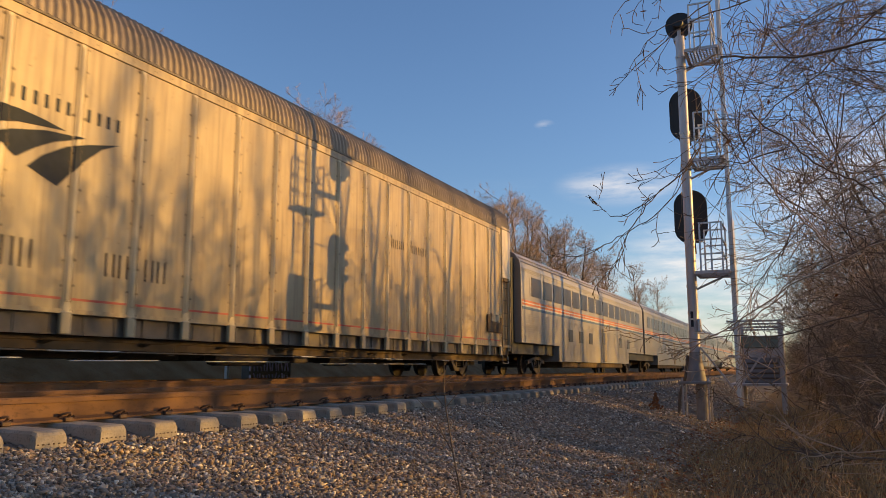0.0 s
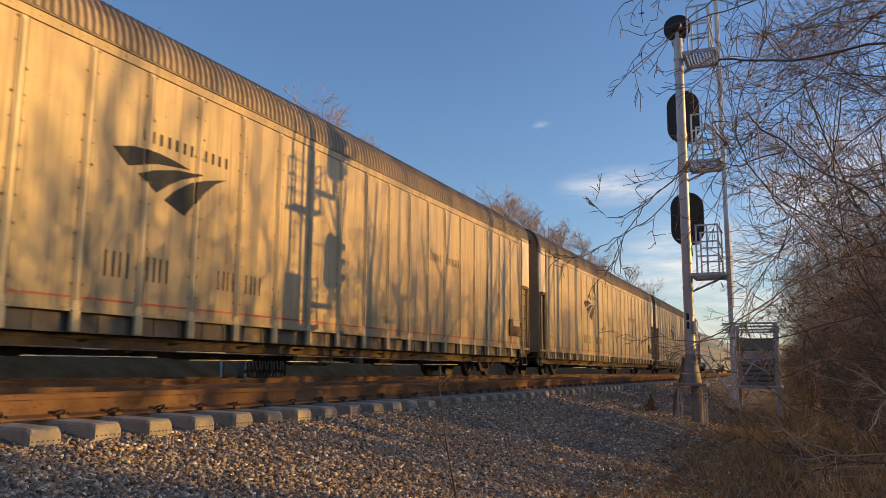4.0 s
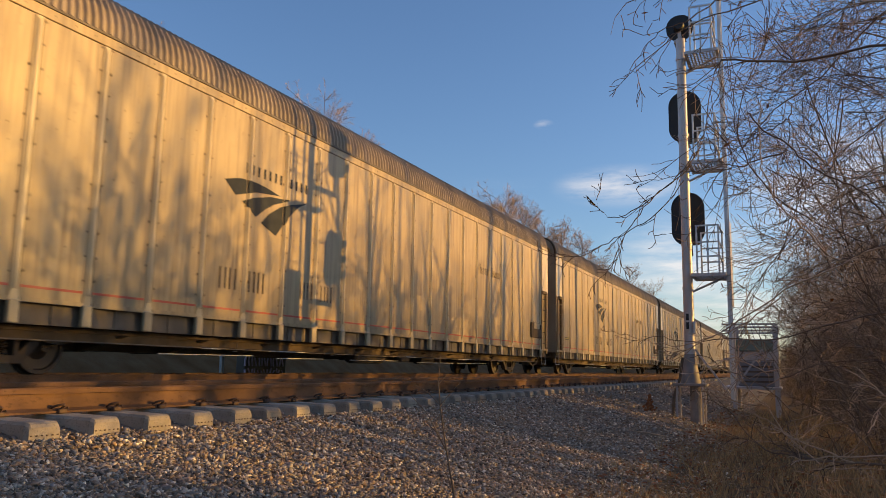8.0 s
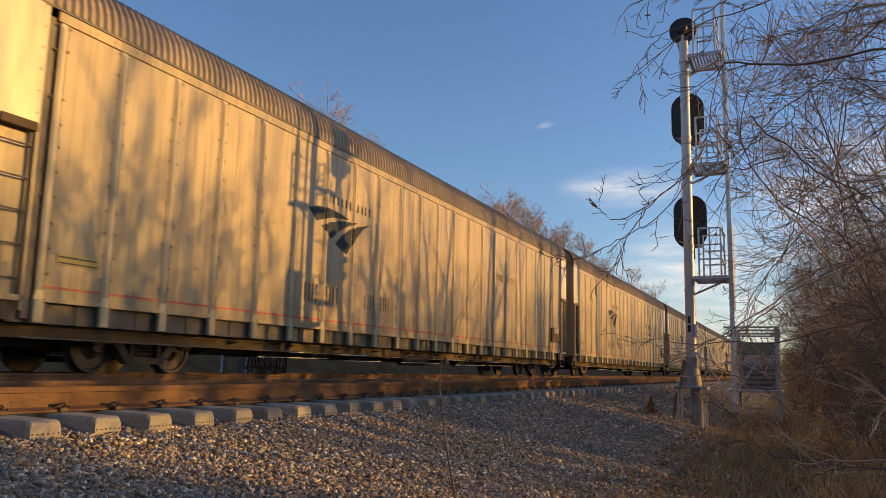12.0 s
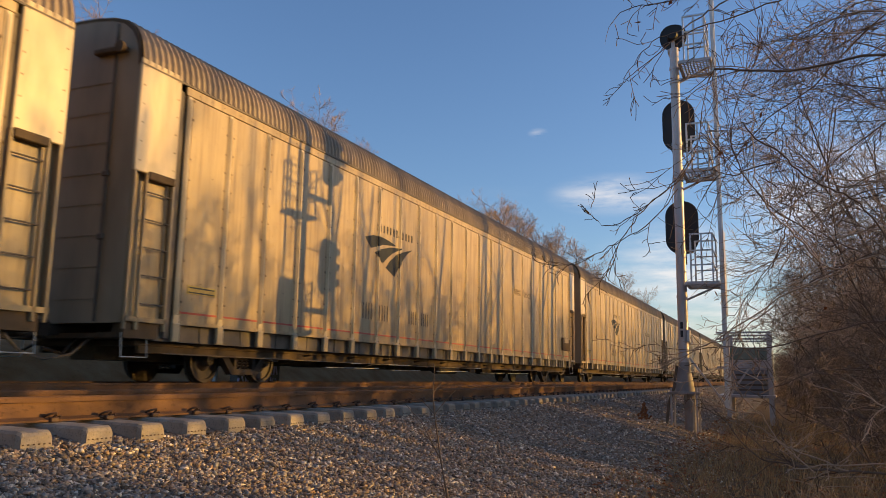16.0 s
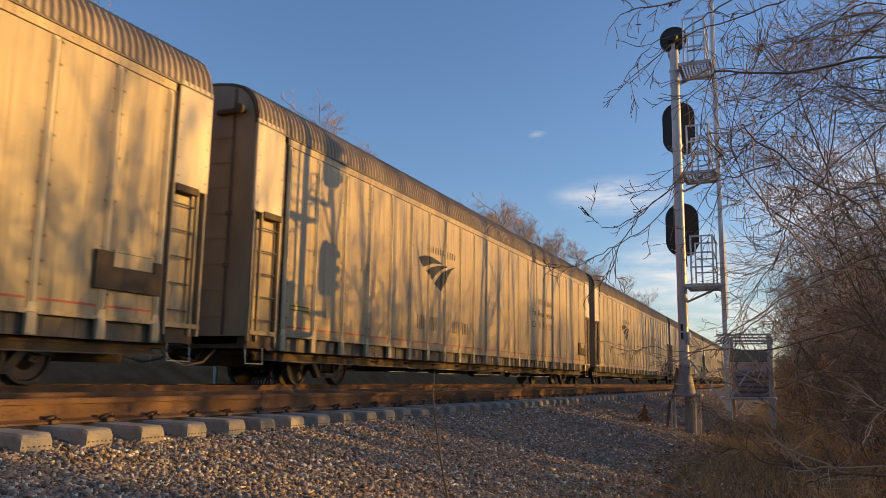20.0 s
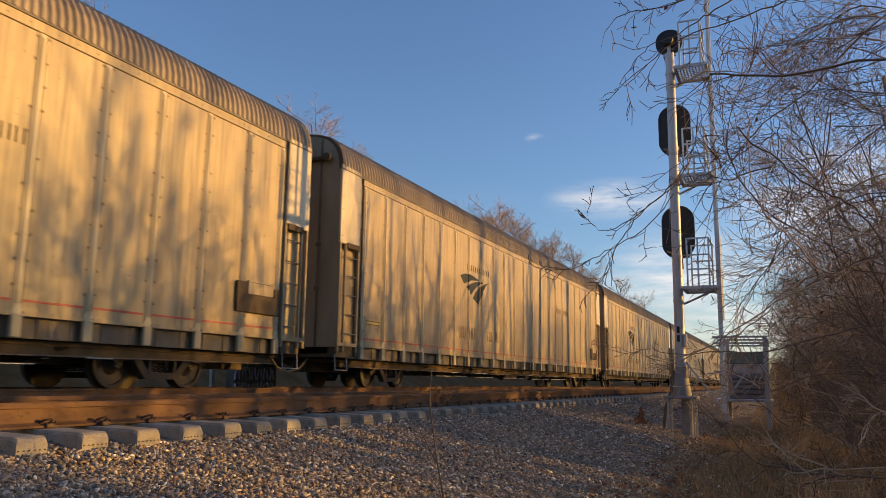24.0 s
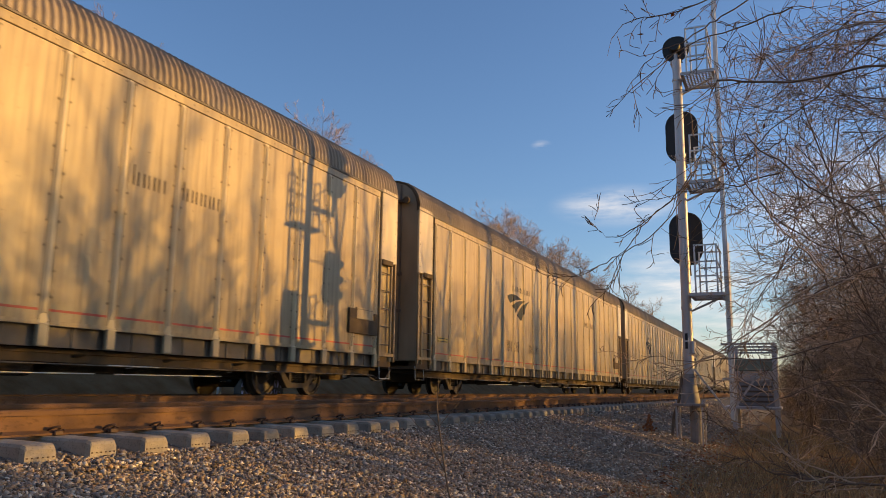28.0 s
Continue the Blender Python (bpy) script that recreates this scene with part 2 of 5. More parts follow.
M["bank"] = material("dead_leaf_bank", (0.32, 0.175, 0.075), 0.95, 0.0, 0.5, 1.5, 0.8, 18, col2=(0.22, 0.098, 0.028), spots=0.4, dist=0.04, spec=0.12)
M["galv"] = material("galvanised_steel", (0.52, 0.48, 0.47), 0.38, 0.15, 0.25, 3.0, 0.08, 25, stretch=(1, 1, 0.4))
M["aluminium"] = material("ladder_aluminium", (0.62, 0.62, 0.62), 0.45, 0.25, 0.2, 4.0, 0.05)
M["bark"] = material("grey_brown_bark", (0.21, 0.155, 0.11), 0.9, 0.0, 0.4, 6.0, 0.4, 50, spec=0.12)
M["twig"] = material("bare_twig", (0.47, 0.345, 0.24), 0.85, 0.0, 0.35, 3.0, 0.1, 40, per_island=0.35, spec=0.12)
# darker copy of the twig colour, with the low thicket's shade painted in
M["undergrowth"] = material("shaded_undergrowth_twig", (0.36, 0.265, 0.185), 0.85, 0.0, 0.35, 3.0, 0.1, 40, per_island=0.5, spec=0.12)
# near twigs as backlit silhouettes: the shade is put into the colour
M["sprig"] = material("backlit_sprig", (0.19, 0.14, 0.105), 0.85, 0.0, 0.35, 3.0, 0.1, 40, per_island=0.5, spec=0.12)
M["grass"] = material("dry_grass", (0.46, 0.32, 0.16), 0.85, 0.0, 0.4, 3.0, 0.0, 10, per_island=0.4, spec=0.12)
M["leaf"] = material("dead_leaf", (0.28, 0.11, 0.045), 0.8, 0.0, 0.3, 9.0, 0.0, 10, per_island=0.4, spec=0.12)
M["green"] = material("green_cabin_paint", (0.20, 0.27, 0.235), 0.5, 0.0, 0.3, 1.5, 0.1)
M["concrete"] = material("old_concrete", (0.30, 0.285, 0.26), 0.9, 0.0, 0.35, 2.0, 0.4, 30, spots=0.4, spec=0.12)
M["cabinet"] = material("blue_grey_cabinet_paint", (0.24, 0.25, 0.28), 0.5, 0.0, 0.3, 1.5, 0.1)
# darker than the pole: the thicket's shade on the mast foot is painted in
M["castbase"] = material("shaded_cast_base", (0.30, 0.265, 0.24), 0.7, 0.0, 0.35, 5.0, 0.2, 30)
M["graffiti"] = material("purple_spray_paint", (0.72, 0.62, 0.80), 0.7, 0.0, 0.5, 9.0, 0.05)


# ---- mesh helpers ----
class Geo:
    """Vertices and faces gathered into one mesh."""

    def __init__(self):
        self.v, self.f = [], []

    def add(self, vs, fs):
        o = len(self.v)
        self.v.extend(vs)
        self.f.extend([tuple(i + o for i in q) for q in fs])
        return self

    def box(self, x0, x1, y0, y1, z0, z1, c=0.0):
        if c <= 0:
            return self.add([(x0, y0, z0), (x1, y0, z0), (x1, y1, z0), (x0, y1, z0), (x0, y0, z1), (x1, y0, z1), (x1, y1, z1), (x0, y1, z1)],
                            [(0, 3, 2, 1), (4, 5, 6, 7), (0, 1, 5, 4), (1, 2, 6, 5), (2, 3, 7, 6), (3, 0, 4, 7)])
        bm = bmesh.new()
        bmesh.ops.create_cube(bm, size=1)
        for q in bm.verts:
            q.co = Vector(((x0 + x1) / 2 + q.co.x * (x1 - x0), (y0 + y1) / 2 + q.co.y * (y1 - y0), (z0 + z1) / 2 + q.co.z * (z1 - z0)))
        bmesh.ops.bevel(bm, geom=bm.edges[:], offset=c, segments=1, affect="EDGES")
        bm.verts.index_update()
        self.add([tuple(q.co) for q in bm.verts], [tuple(q.index for q in f.verts) for f in bm.faces])
        bm.free()
        return self

    def tube(self, pts, radii, n=6, cap=True):
        pts = [Vector(p) for p in pts]
        vs, fs = [], []
        for i, p in enumerate(pts):
            d = (pts[min(i + 1, len(pts) - 1)] - pts[max(i - 1, 0)]).normalized()
            u = d.cross(Vector((0, 0, 1)) if abs(d.z) < 0.9 else Vector((1, 0, 0))).normalized()
            w = d.cross(u)
            r = radii[i] if hasattr(radii, "__len__") else radii
            for k in range(n):
                a = 2 * math.pi * k / n
                vs.append(tuple(p + (u * math.cos(a) + w * math.sin(a)) * r))
        for i in range(len(pts) - 1):
            for k in range(n):
                k2 = (k + 1) % n
                fs.append((i * n + k, i * n + k2, (i + 1) * n + k2, (i + 1) * n + k))
        if cap:
            fs.append(tuple(range(n))[::-1])
            fs.append(tuple((len(pts) - 1) * n + k for k in range(n)))
        return self.add(vs, fs)

    def prism(self, ring, axis, a, b):
        """A closed outline, given by two coordinates, pushed from a to b along an axis."""
        put = {"x": lambda p, s: (s, p[0], p[1]), "y": lambda p, s: (p[0], s, p[1]), "z": lambda p, s: (p[0], p[1], s)}[axis]
        n = len(ring)
        vs = [put(p, a) for p in ring] + [put(p, b) for p in ring]
        fs = [(i, (i + 1) % n, n + (i + 1) % n, n + i) for i in range(n)]
        fs += [tuple(range(n))[::-1], tuple(range(n, 2 * n))]
        return self.add(vs, fs)

    def mesh(self, name, mat, smooth=False):
        me = bpy.data.meshes.new(name)
        me.from_pydata(self.v, [], self.f)
        me.materials.append(mat)
        bm = bmesh.new()
        bm.from_mesh(me)
        bmesh.ops.recalc_face_normals(bm, faces=bm.faces[:])
        bm.to_mesh(me)
        bm.free()
        if smooth:
            me.polygons.foreach_set("use_smooth", [True] * len(me.polygons))
            me.set_sharp_from_angle(angle=radians(40))
        return me


def thing(name, label, category, at=(0, 0, 0), group="", turn=0):
    ob = tagged(new(name), label, category, group)
    ob.matrix_basis = pose(*at, 0, 0, turn)
    return ob


def part(name, geo, mat, parent, label="", at=None, smooth=False):
    me = geo if isinstance(geo, bpy.types.Mesh) else geo.mesh(name, mat, smooth)
    ob = new(name, me)
    ob.parent = parent
    if at is not None:
        ob.matrix_basis = at if isinstance(at, Matrix) else Matrix.Translation(at)
    return tagged(ob, label)


def setting(name, geo, mat, label, category, smooth=False):
    return tagged(new(name, geo.mesh(name, mat, smooth)), label, category, "", "structure")


# ---- plan ----
# x to the right of the line, y along the line, z = 0 at the rail tops
NEAR_RAIL = -5.05          # near line, rail nearer the camera
GAUGE = 1.51               # rail centre to rail centre
NEAR_MID = NEAR_RAIL - GAUGE / 2
MID = -11.07               # centre of the train's line
TIE_STEP = 0.500
TIE_Y = 3.80
PITCH = 30.23              # from car to car
GROUND = [(-400, 4.0), (-60, 1.4), (-30, 1.2), (-19, 1.0), (-17.2, 0.5), (-15.5, -0.60), (-13.0, -0.30), (-9.2, -0.30), (-8.4, -0.33), (-7.6, -0.27), (-4.75, -0.27),
          (-4.45, -0.335), (-2.2, -0.86), (-1.2, -1.10), (-0.3, -1.18), (1.5, -1.20), (8, -1.0), (20, -0.8), (60, -0.5), (400, 1.0)]


def ground_z(x, y=0.0):
    for (a, za), (b, zb) in zip(GROUND, GROUND[1:]):
        if a <= x <= b:
            z = za + (zb - za) * (x - a) / (b - a)
            rough = 0.05 if x > -4.3 else 0.0
            return z + rough * noise.noise(Vector((x * 0.9, y * 0.6, 3.1)))
    return GROUND[-1][1]


def make_ground():
    """One sheet to the horizon, finer near the camera."""
    xs = sorted(set([p[0] for p in GROUND] + [-1500, -4000, 1500, 4000] + [round(-4.2 + 0.25 * i, 2) for i in range(40)] + [8, 12, 30]))
    ys = sorted(set([-4000, -1500, -600, -300, -100, -40, -20, -10, -5] + [round(-2 + 0.5 * i, 2) for i in range(90)] + [50, 60, 80, 120, 200, 400, 800, 1500, 4000]))
    nx, ny = len(xs), len(ys)
    vs = [(x, y, ground_z(max(-400, min(400, x)), y)) for y in ys for x in xs]
    fb, fs, ff = [], [], []
    for j in range(ny - 1):
        for i in range(nx - 1):
            q = (j * nx + i, j * nx + i + 1, (j + 1) * nx + i + 1, (j + 1) * nx + i)
            mid = (xs[i] + xs[i + 1]) / 2
            (fb if -14.0 < mid < -1.45 else (ff if mid < -14 else fs)).append(q)
    me = bpy.data.meshes.new("ground")
    me.from_pydata(vs, [], fb + fs + ff)
    me.materials.append(M["bed"])
    me.materials.append(M["soil"])
    me.materials.append(M["bank"])
    me.polygons.foreach_set("material_index", [0] * len(fb) + [1] * len(fs) + [2] * len(ff))
    me.polygons.foreach_set("use_smooth", [True] * len(me.polygons))
    tagged(new("ground", me), "gravel railway bed sloping into leafy brown soil", "ground", "", "structure")


make_ground()


def rail_profile(x):
    return [(x - 0.075, -0.182), (x + 0.075, -0.182), (x + 0.075, -0.168), (x + 0.014, -0.148), (x + 0.010, -0.055), (x + 0.036, -0.040), (x + 0.037, -0.010),
            (x + 0.028, 0.0), (x - 0.028, 0.0), (x - 0.037, -0.010), (x - 0.036, -0.040), (x - 0.010, -0.055), (x - 0.014, -0.148), (x - 0.075, -0.168)]


def make_rails():
    for mid in (NEAR_MID, MID):
        for s in (1, -1):
            x = mid + s * GAUGE / 2
            r = thing("rail", "rusty brown steel rail on concrete ties", "rail", (x, 0, 0), "running rails")
            ring = rail_profile(0)
            part("rail_head", Geo().prism(ring[5:11], "y", -450, 450), M["rail"], r)
            part("rail_web", Geo().prism([(-0.013, -0.152), (0.013, -0.152), (0.010, -0.046), (-0.010, -0.046)], "y", -450, 450), M["rail"], r)
            part("rail_foot", Geo().prism([ring[0], ring[1], ring[2], (0.014, -0.148), (-0.014, -0.148), ring[13]], "y", -450, 450), M["rail"], r)


make_rails()


# ---- tracks ----
def tie_mesh():
    g = Geo()
    # top lower at the ends, sides sloping
    xs = [-1.305, -1.295, -1.265, -0.95, -0.55, 0.0, 0.55, 0.95, 1.265, 1.295, 1.305]
    tops = [-0.238, -0.217, -0.205, -0.197, -0.186, -0.20, -0.186, -0.197, -0.205, -0.217, -0.238]
    ring = []
    for x, z in zip(xs, tops):
        e = 0.010 if abs(x) > 1.29 else 0.0
        ring.append([(x, -0.132 + e, -0.42), (x, -0.126 + e, z - 0.020), (x, -0.114 + e, z), (x, 0.114 - e, z), (x, 0.126 - e, z - 0.020), (x, 0.132 - e, -0.42)])
    vs = [p for r in ring for p in r]
    fs = []
    for i in range(len(xs) - 1):
        for k in range(5):
            fs.append((i * 6 + k, i * 6 + k + 1, (i + 1) * 6 + k + 1, (i + 1) * 6 + k))
    fs += [tuple(range(6)), tuple((len(xs) - 1) * 6 + k for k in range(6))]
    g.add(vs, fs)
    return g


def clip_mesh():
    g = Geo()
    pts = [(0.015, -0.055, -0.150), (0.060, -0.060, -0.128), (0.105, -0.035, -0.112), (0.120, 0.0, -0.108), (0.095, 0.030, -0.120), (0.055, 0.020, -0.160), (0.06, 0.05, -0.165), (0.10, 0.075, -0.14)]
    g.tube(pts, 0.012, 5)
    g.box(0.070, 0.118, -0.05, 0.05, -0.195, -0.150, 0.008)
    return g


def make_ties():
    base = tagged(new("near_track_ties"), "row of weathered concrete ties under rusty rails", "railway ties", "", "structure")
    me, cl = tie_mesh().mesh("tie", M["tie"]), clip_mesh().mesh("rail_clip", M["clip"], True)
    rng = random.Random(5)
    g = Geo()
    for k in range(6):
        g.box(1.304, 1.309, -0.1 + k * 0.04 - 0.006, -0.1 + k * 0.04 + 0.006, -0.296, -0.287)
    ends = g.mesh("strand_ends", M["clip"])
    for i in range(-16, 150):
        y = TIE_Y + TIE_STEP * i
        t = part("tie", me, None, base, at=pose(NEAR_MID + rng.uniform(-0.02, 0.02), y, rng.uniform(-0.008, 0.004), 0, rng.uniform(-0.3, 0.3), rng.uniform(-0.8, 0.8)))
        if i < 30:
            part("strand_ends", ends, None, t)
        if i < 120:
            part("rail_clip", cl, None, t, at=pose(GAUGE / 2 + 0.02, 0, -0.045) @ Matrix.Scale(0.75, 4))
            if i < 40:
                part("rail_clip", cl, None, t, at=pose(-GAUGE / 2, 0, 0, 0, 0, 180))
    far = Geo()
    proto = tie_mesh()
    for mid, a, b in ((NEAR_MID, 150, 700), (MID, -60, 300)):
        for i in range(a, b):
            y = TIE_Y + TIE_STEP * i
            far.add([(x + mid, yy + y, z) for x, yy, z in proto.v], proto.f)
    ob = new("distant_ties", far.mesh("distant_ties", M["tie"]))
    tagged(ob, "concrete ties farther along both lines", "railway ties", "", "stuff")


make_ties()

# ---- auto carrier ----
HALF = 1.52
EAVE = 5.22
REAR = 29.07               # the rear face, behind the front
RIBS = [2.40 + 1.216 * i for i in range(21)]
POSTS = [1.26] + RIBS + [27.87]
SECTION = [(1.50, 5.22), (1.49, 5.42), (1.43, 5.65), (1.31, 5.85), (1.11, 6.01), (0.80, 6.11), (0.42, 6.16), (0.0, 6.18)]
SECTION = SECTION + [(-x, z) for x, z in SECTION[-2::-1]]


def strokes(name, car, mat, s0, s1, z0, z1, chars, x, weight=0.26):
    """A line of writing as plain bars, one pair a letter, between two distances behind the car's front."""
    step = (s0 - s1) / len(chars)
    for i, c in enumerate(chars):
        if c == " ":
            continue
        a = s0 - step * (i + 0.12)
        b = s0 - step * (i + 0.80)
        top = z1 if c != "." else z0 + (z1 - z0) * 0.68
        w = weight * (a - b)
        for y in (-a, -b - w):
            part(name, Geo().box(x, x + 0.004, y, y + w, z0, top), mat, car)


def wheelset_mesh():
    g = Geo()
    prof = [(0.69, 0.0), (0.69, 0.455), (0.72, 0.45), (0.725, 0.42), (0.83, 0.412), (0.83, 0.36), (0.79, 0.345), (0.775, 0.20), (0.83, 0.13), (0.95, 0.085), (0.95, 0.0)]
    n = 28
    for s in (1, -1):
        vs = [(s * x, r * math.cos(2 * math.pi * k / n), r * math.sin(2 * math.pi * k / n)) for x, r in prof for k in range(n)]
        fs = [(i * n + k, i * n + (k + 1) % n, (i + 1) * n + (k + 1) % n, (i + 1) * n + k) for i in range(len(prof) - 1) for k in range(n)]
        g.add(vs, fs)
    g.tube([(-0.7, 0, 0), (0.7, 0, 0)], 0.085, 12)
    for k in range(3):   # bearing cap bolts
        a = 2 * math.pi * k / 3
        for s in (1, -1):
            g.tube([(s * 0.95, 0.05 * math.cos(a), 0.05 * math.sin(a)), (s * 0.975, 0.05 * math.cos(a), 0.05 * math.sin(a))], 0.015, 6)
    return g


def sideframe(s):
    g = Geo()
    x0, x1 = (0.93, 1.08) if s > 0 else (-1.08, -0.93)
    outer = [(-1.12, 0.56), (-0.75, 0.64), (-0.45, 0.72), (0.45, 0.72), (0.75, 0.64), (1.12, 0.56), (1.12, 0.44), (0.98, 0.42), (0.72, 0.40), (0.40, 0.16), (-0.40, 0.16), (-0.72, 0.40), (-0.98, 0.42), (-1.12, 0.44)]
    g.prism(outer[0:3] + [(-0.45, 0.60), (-0.62, 0.50), (-0.98, 0.44), (-1.12, 0.44)], "x", x0, x1)
    g.prism([(0.45, 0.72), (0.75, 0.64), (1.12, 0.56), (1.12, 0.44), (0.98, 0.44), (0.62, 0.50), (0.45, 0.60)], "x", x0, x1)
    g.prism([(-0.45, 0.72), (0.45, 0.72), (0.45, 0.60), (-0.45, 0.60)], "x", x0, x1)
    g.prism([(-0.72, 0.50), (-0.56, 0.54), (-0.30, 0.26), (-0.40, 0.16)], "x", x0, x1)
    g.prism([(0.72, 0.50), (0.56, 0.54), (0.30, 0.26), (0.40, 0.16)], "x", x0, x1)
    g.prism([(-0.40, 0.16), (-0.30, 0.27), (0.30, 0.27), (0.40, 0.16)], "x", x0, x1)
    for c in (-0.30, 0.30):
        g.box(x0, x1, c - 0.035, c + 0.035, 0.27, 0.60)
    return g


def springs(s):
    g = Geo()
    xm = s * 1.0
    for c in (-0.14, 0.0, 0.14):
        pts = []
        for k in range(31):
            a = k * 2 * math.pi / 6
            pts.append((xm + 0.052 * math.cos(a), c + 0.052 * math.sin(a), 0.28 + 0.27 * k / 30))
        g.tube(pts, 0.014, 4)
    return g


def add_truck(car, y, meshes):
    t = part("truck", meshes["truck_bolster"], None, car, "grimy cast steel truck", at=(0, y, 0))
    for nme in ("sideframe_a", "sideframe_b"):
        part("sideframe", meshes[nme], None, t)
    for nme in ("springs_a", "springs_b"):
        part("spring_pack", meshes[nme], None, t)
    for c in (-0.89, 0.89):
        w = part("wheelset", meshes["wheelset"], None, t, "worn steel wheels on an axle", at=(0, c, 0.42))
        w["spin"] = 1.0
    return t


TRUCK = {}


def truck_meshes():
    g = Geo().box(-1.0, 1.0, -0.2, 0.2, 0.46, 0.60, 0.02).box(-0.2, 0.2, -0.3, 0.3, 0.55, 0.72)
    for c in (-0.42, 0.42):
        g.box(-0.8, 0.8, c - 0.03, c + 0.03, 0.38, 0.50)
    TRUCK["truck_bolster"] = g.mesh("truck", M["under"])
    for k, s in (("a", 1), ("b", -1)):
        TRUCK["sideframe_" + k] = sideframe(s).mesh("sideframe", M["truck"])
        TRUCK["springs_" + k] = springs(s).mesh("springs", M["truck"], True)
    TRUCK["wheelset"] = wheelset_mesh().mesh("wheelset", M["steelrim"], True)


truck_meshes()


def corrugated_roof(s0, s1):
    g = Geo()
    step = 0.150 / 4
    n = int((s1 - s0) / step)
    wave = (0.0, 0.052, 0.060, 0.004)
    k = len(SECTION)
    vs = []
    for i in range(n + 1):
        y = -(s0 + i * step)
        d = wave[i % 4]
        for j, (x, z) in enumerate(SECTION):
            a = math.atan2(x, 1.2)
            vs.append((x + d * math.sin(a), y, z + d * math.cos(a)))
    fs = [(i * k + j, i * k + j + 1, (i + 1) * k + j + 1, (i + 1) * k + j) for i in range(n) for j in range(k - 1)]
    g.add(vs, fs)
    return g


def end_wall(y0, y1):
    g = Geo()
    ring = [(HALF - 0.03, 0.95)] + [(x * 0.985, z - 0.015) for x, z in SECTION] + [(-HALF + 0.03, 0.95)]
    g.prism(ring, "y", y0, y1)
    return g


def make_carrier():
    car = thing("auto_carrier", "weathered white enclosed auto carrier railcar rolling on rusty rails", "railcar", (0, 0, 0), "auto carriers of the train")
    # side panels, one between each pair of posts, on the side towards the camera
    edges = POSTS
    for a, b in zip(edges, edges[1:]):
        w = b - a - 0.140
        key = round(w, 3)
        if key not in PANEL:
            # sheet with folded edges
            e, x0, xm, x1 = w / 2, HALF - 0.06, HALF - 0.018, HALF - 0.010
            g = Geo().prism([(x0, -e), (x1, -e), (x1, -e + 0.02), (xm, -e + 0.03), (xm, e - 0.03), (x1, e - 0.02), (x1, e), (x0, e)], "z", 1.03, 5.045)
            PANEL[key] = g.mesh("side_panel", M["paint"])
        part("side_panel", PANEL[key], None, car, at=(0, -(a + b) / 2, 0))
    post = Geo()
    post.box(HALF - 0.05, HALF + 0.000, -0.056, 0.056, 0.98, 5.05, 0.010)
    post.box(HALF - 0.02, HALF + 0.022, -0.022, 0.022, 1.16, 5.0, 0.006)
    post.box(HALF - 0.05, HALF + 0.025, -0.085, 0.085, 0.70, 1.02, 0.012)
    post.prism([(-0.085, 1.02), (0.085, 1.02), (0.058, 1.16), (-0.058, 1.16)], "x", HALF - 0.04, HALF + 0.001)
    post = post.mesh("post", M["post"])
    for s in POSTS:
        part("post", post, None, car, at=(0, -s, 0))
    # far side, plain
    g = Geo().box(-HALF, -HALF + 0.05, -27.94, -1.2, 1.03, 5.05)
    for s in POSTS:
        g.box(-HALF - 0.045, -HALF + 0.02, -s - 0.06, -s + 0.06, 0.70, 5.05)
    part("far_side_wall", g, M["paint"], car)
    # top chord, bottom rail, stripe
    g = Geo()
    for s in (1, -1):
        x0, x1 = sorted((s * (HALF - 0.05), s * (HALF - 0.002)))
        g.box(x0, x1, -27.97, -1.16, 5.055, 5.215, 0.008)
    part("top_chord", g, M["paint"], car)
    for a, b in zip(POSTS, POSTS[1:]):
        key = ("rail", round(b - a, 3))
        if key not in PANEL:
            e = (b - a) / 2
            PANEL[key] = Geo().box(HALF - 0.055, HALF + 0.006, -e + 0.09, e - 0.09, 0.995, 1.06).mesh("bottom_rail", M["paint"])
            PANEL["stripe", key] = Geo().box(HALF - 0.026, HALF - 0.013, -e + 0.087, e - 0.087, 1.19, 1.225).mesh("stripe", M["red"])
        part("bottom_rail", PANEL[key], None, car, at=(0, -(a + b) / 2, 0))
        part("stripe", PANEL["stripe", key], None, car, "thin red stripe", at=(0, -(a + b) / 2, 0))
    # deck edge behind the posts
    g = Geo().box(HALF - 0.19, HALF - 0.12, -28.25, -0.9, 0.70, 1.04).box(-HALF + 0.12, -HALF + 0.19, -28.25, -0.9, 0.70, 1.04)
    for i in range(47):
        s = 1.0 + i * 0.58
        g.box(HALF - 0.13, HALF - 0.105, -s - 0.03, -s + 0.03, 0.70, 1.02)
    part("deck_edge", g, M["sill"], car, "grimy deck edge")
    g = Geo().box(-HALF + 0.34, HALF - 0.34, -28.4, -0.6, 0.62, 0.705, 0.01)
    g.box(HALF - 0.45, HALF - 0.36, -28.3, -0.9, 0.50, 0.64).box(-HALF + 0.36, -HALF + 0.45, -28.3, -0.9, 0.50, 0.64)
    part("side_sill", g, M["under"], car)
    part("deck", Geo().box(-HALF + 0.06, HALF - 0.2, -28.98, -0.28, 0.72, 0.80), M["under"], car)
    # roof
    part("roof", corrugated_roof(0.22, REAR - 0.01), M["roof"], car, "grey-brown corrugated arched metal roof", smooth=False)
    g = Geo()
    for s in (1, -1):
        x0, x1 = sorted((s * (HALF - 0.03), s * (HALF + 0.02)))
        g.box(x0, x1, -REAR + 0.01, -0.22, 5.212, 5.245)
    part("drip_edge", g, M["sill"], car)
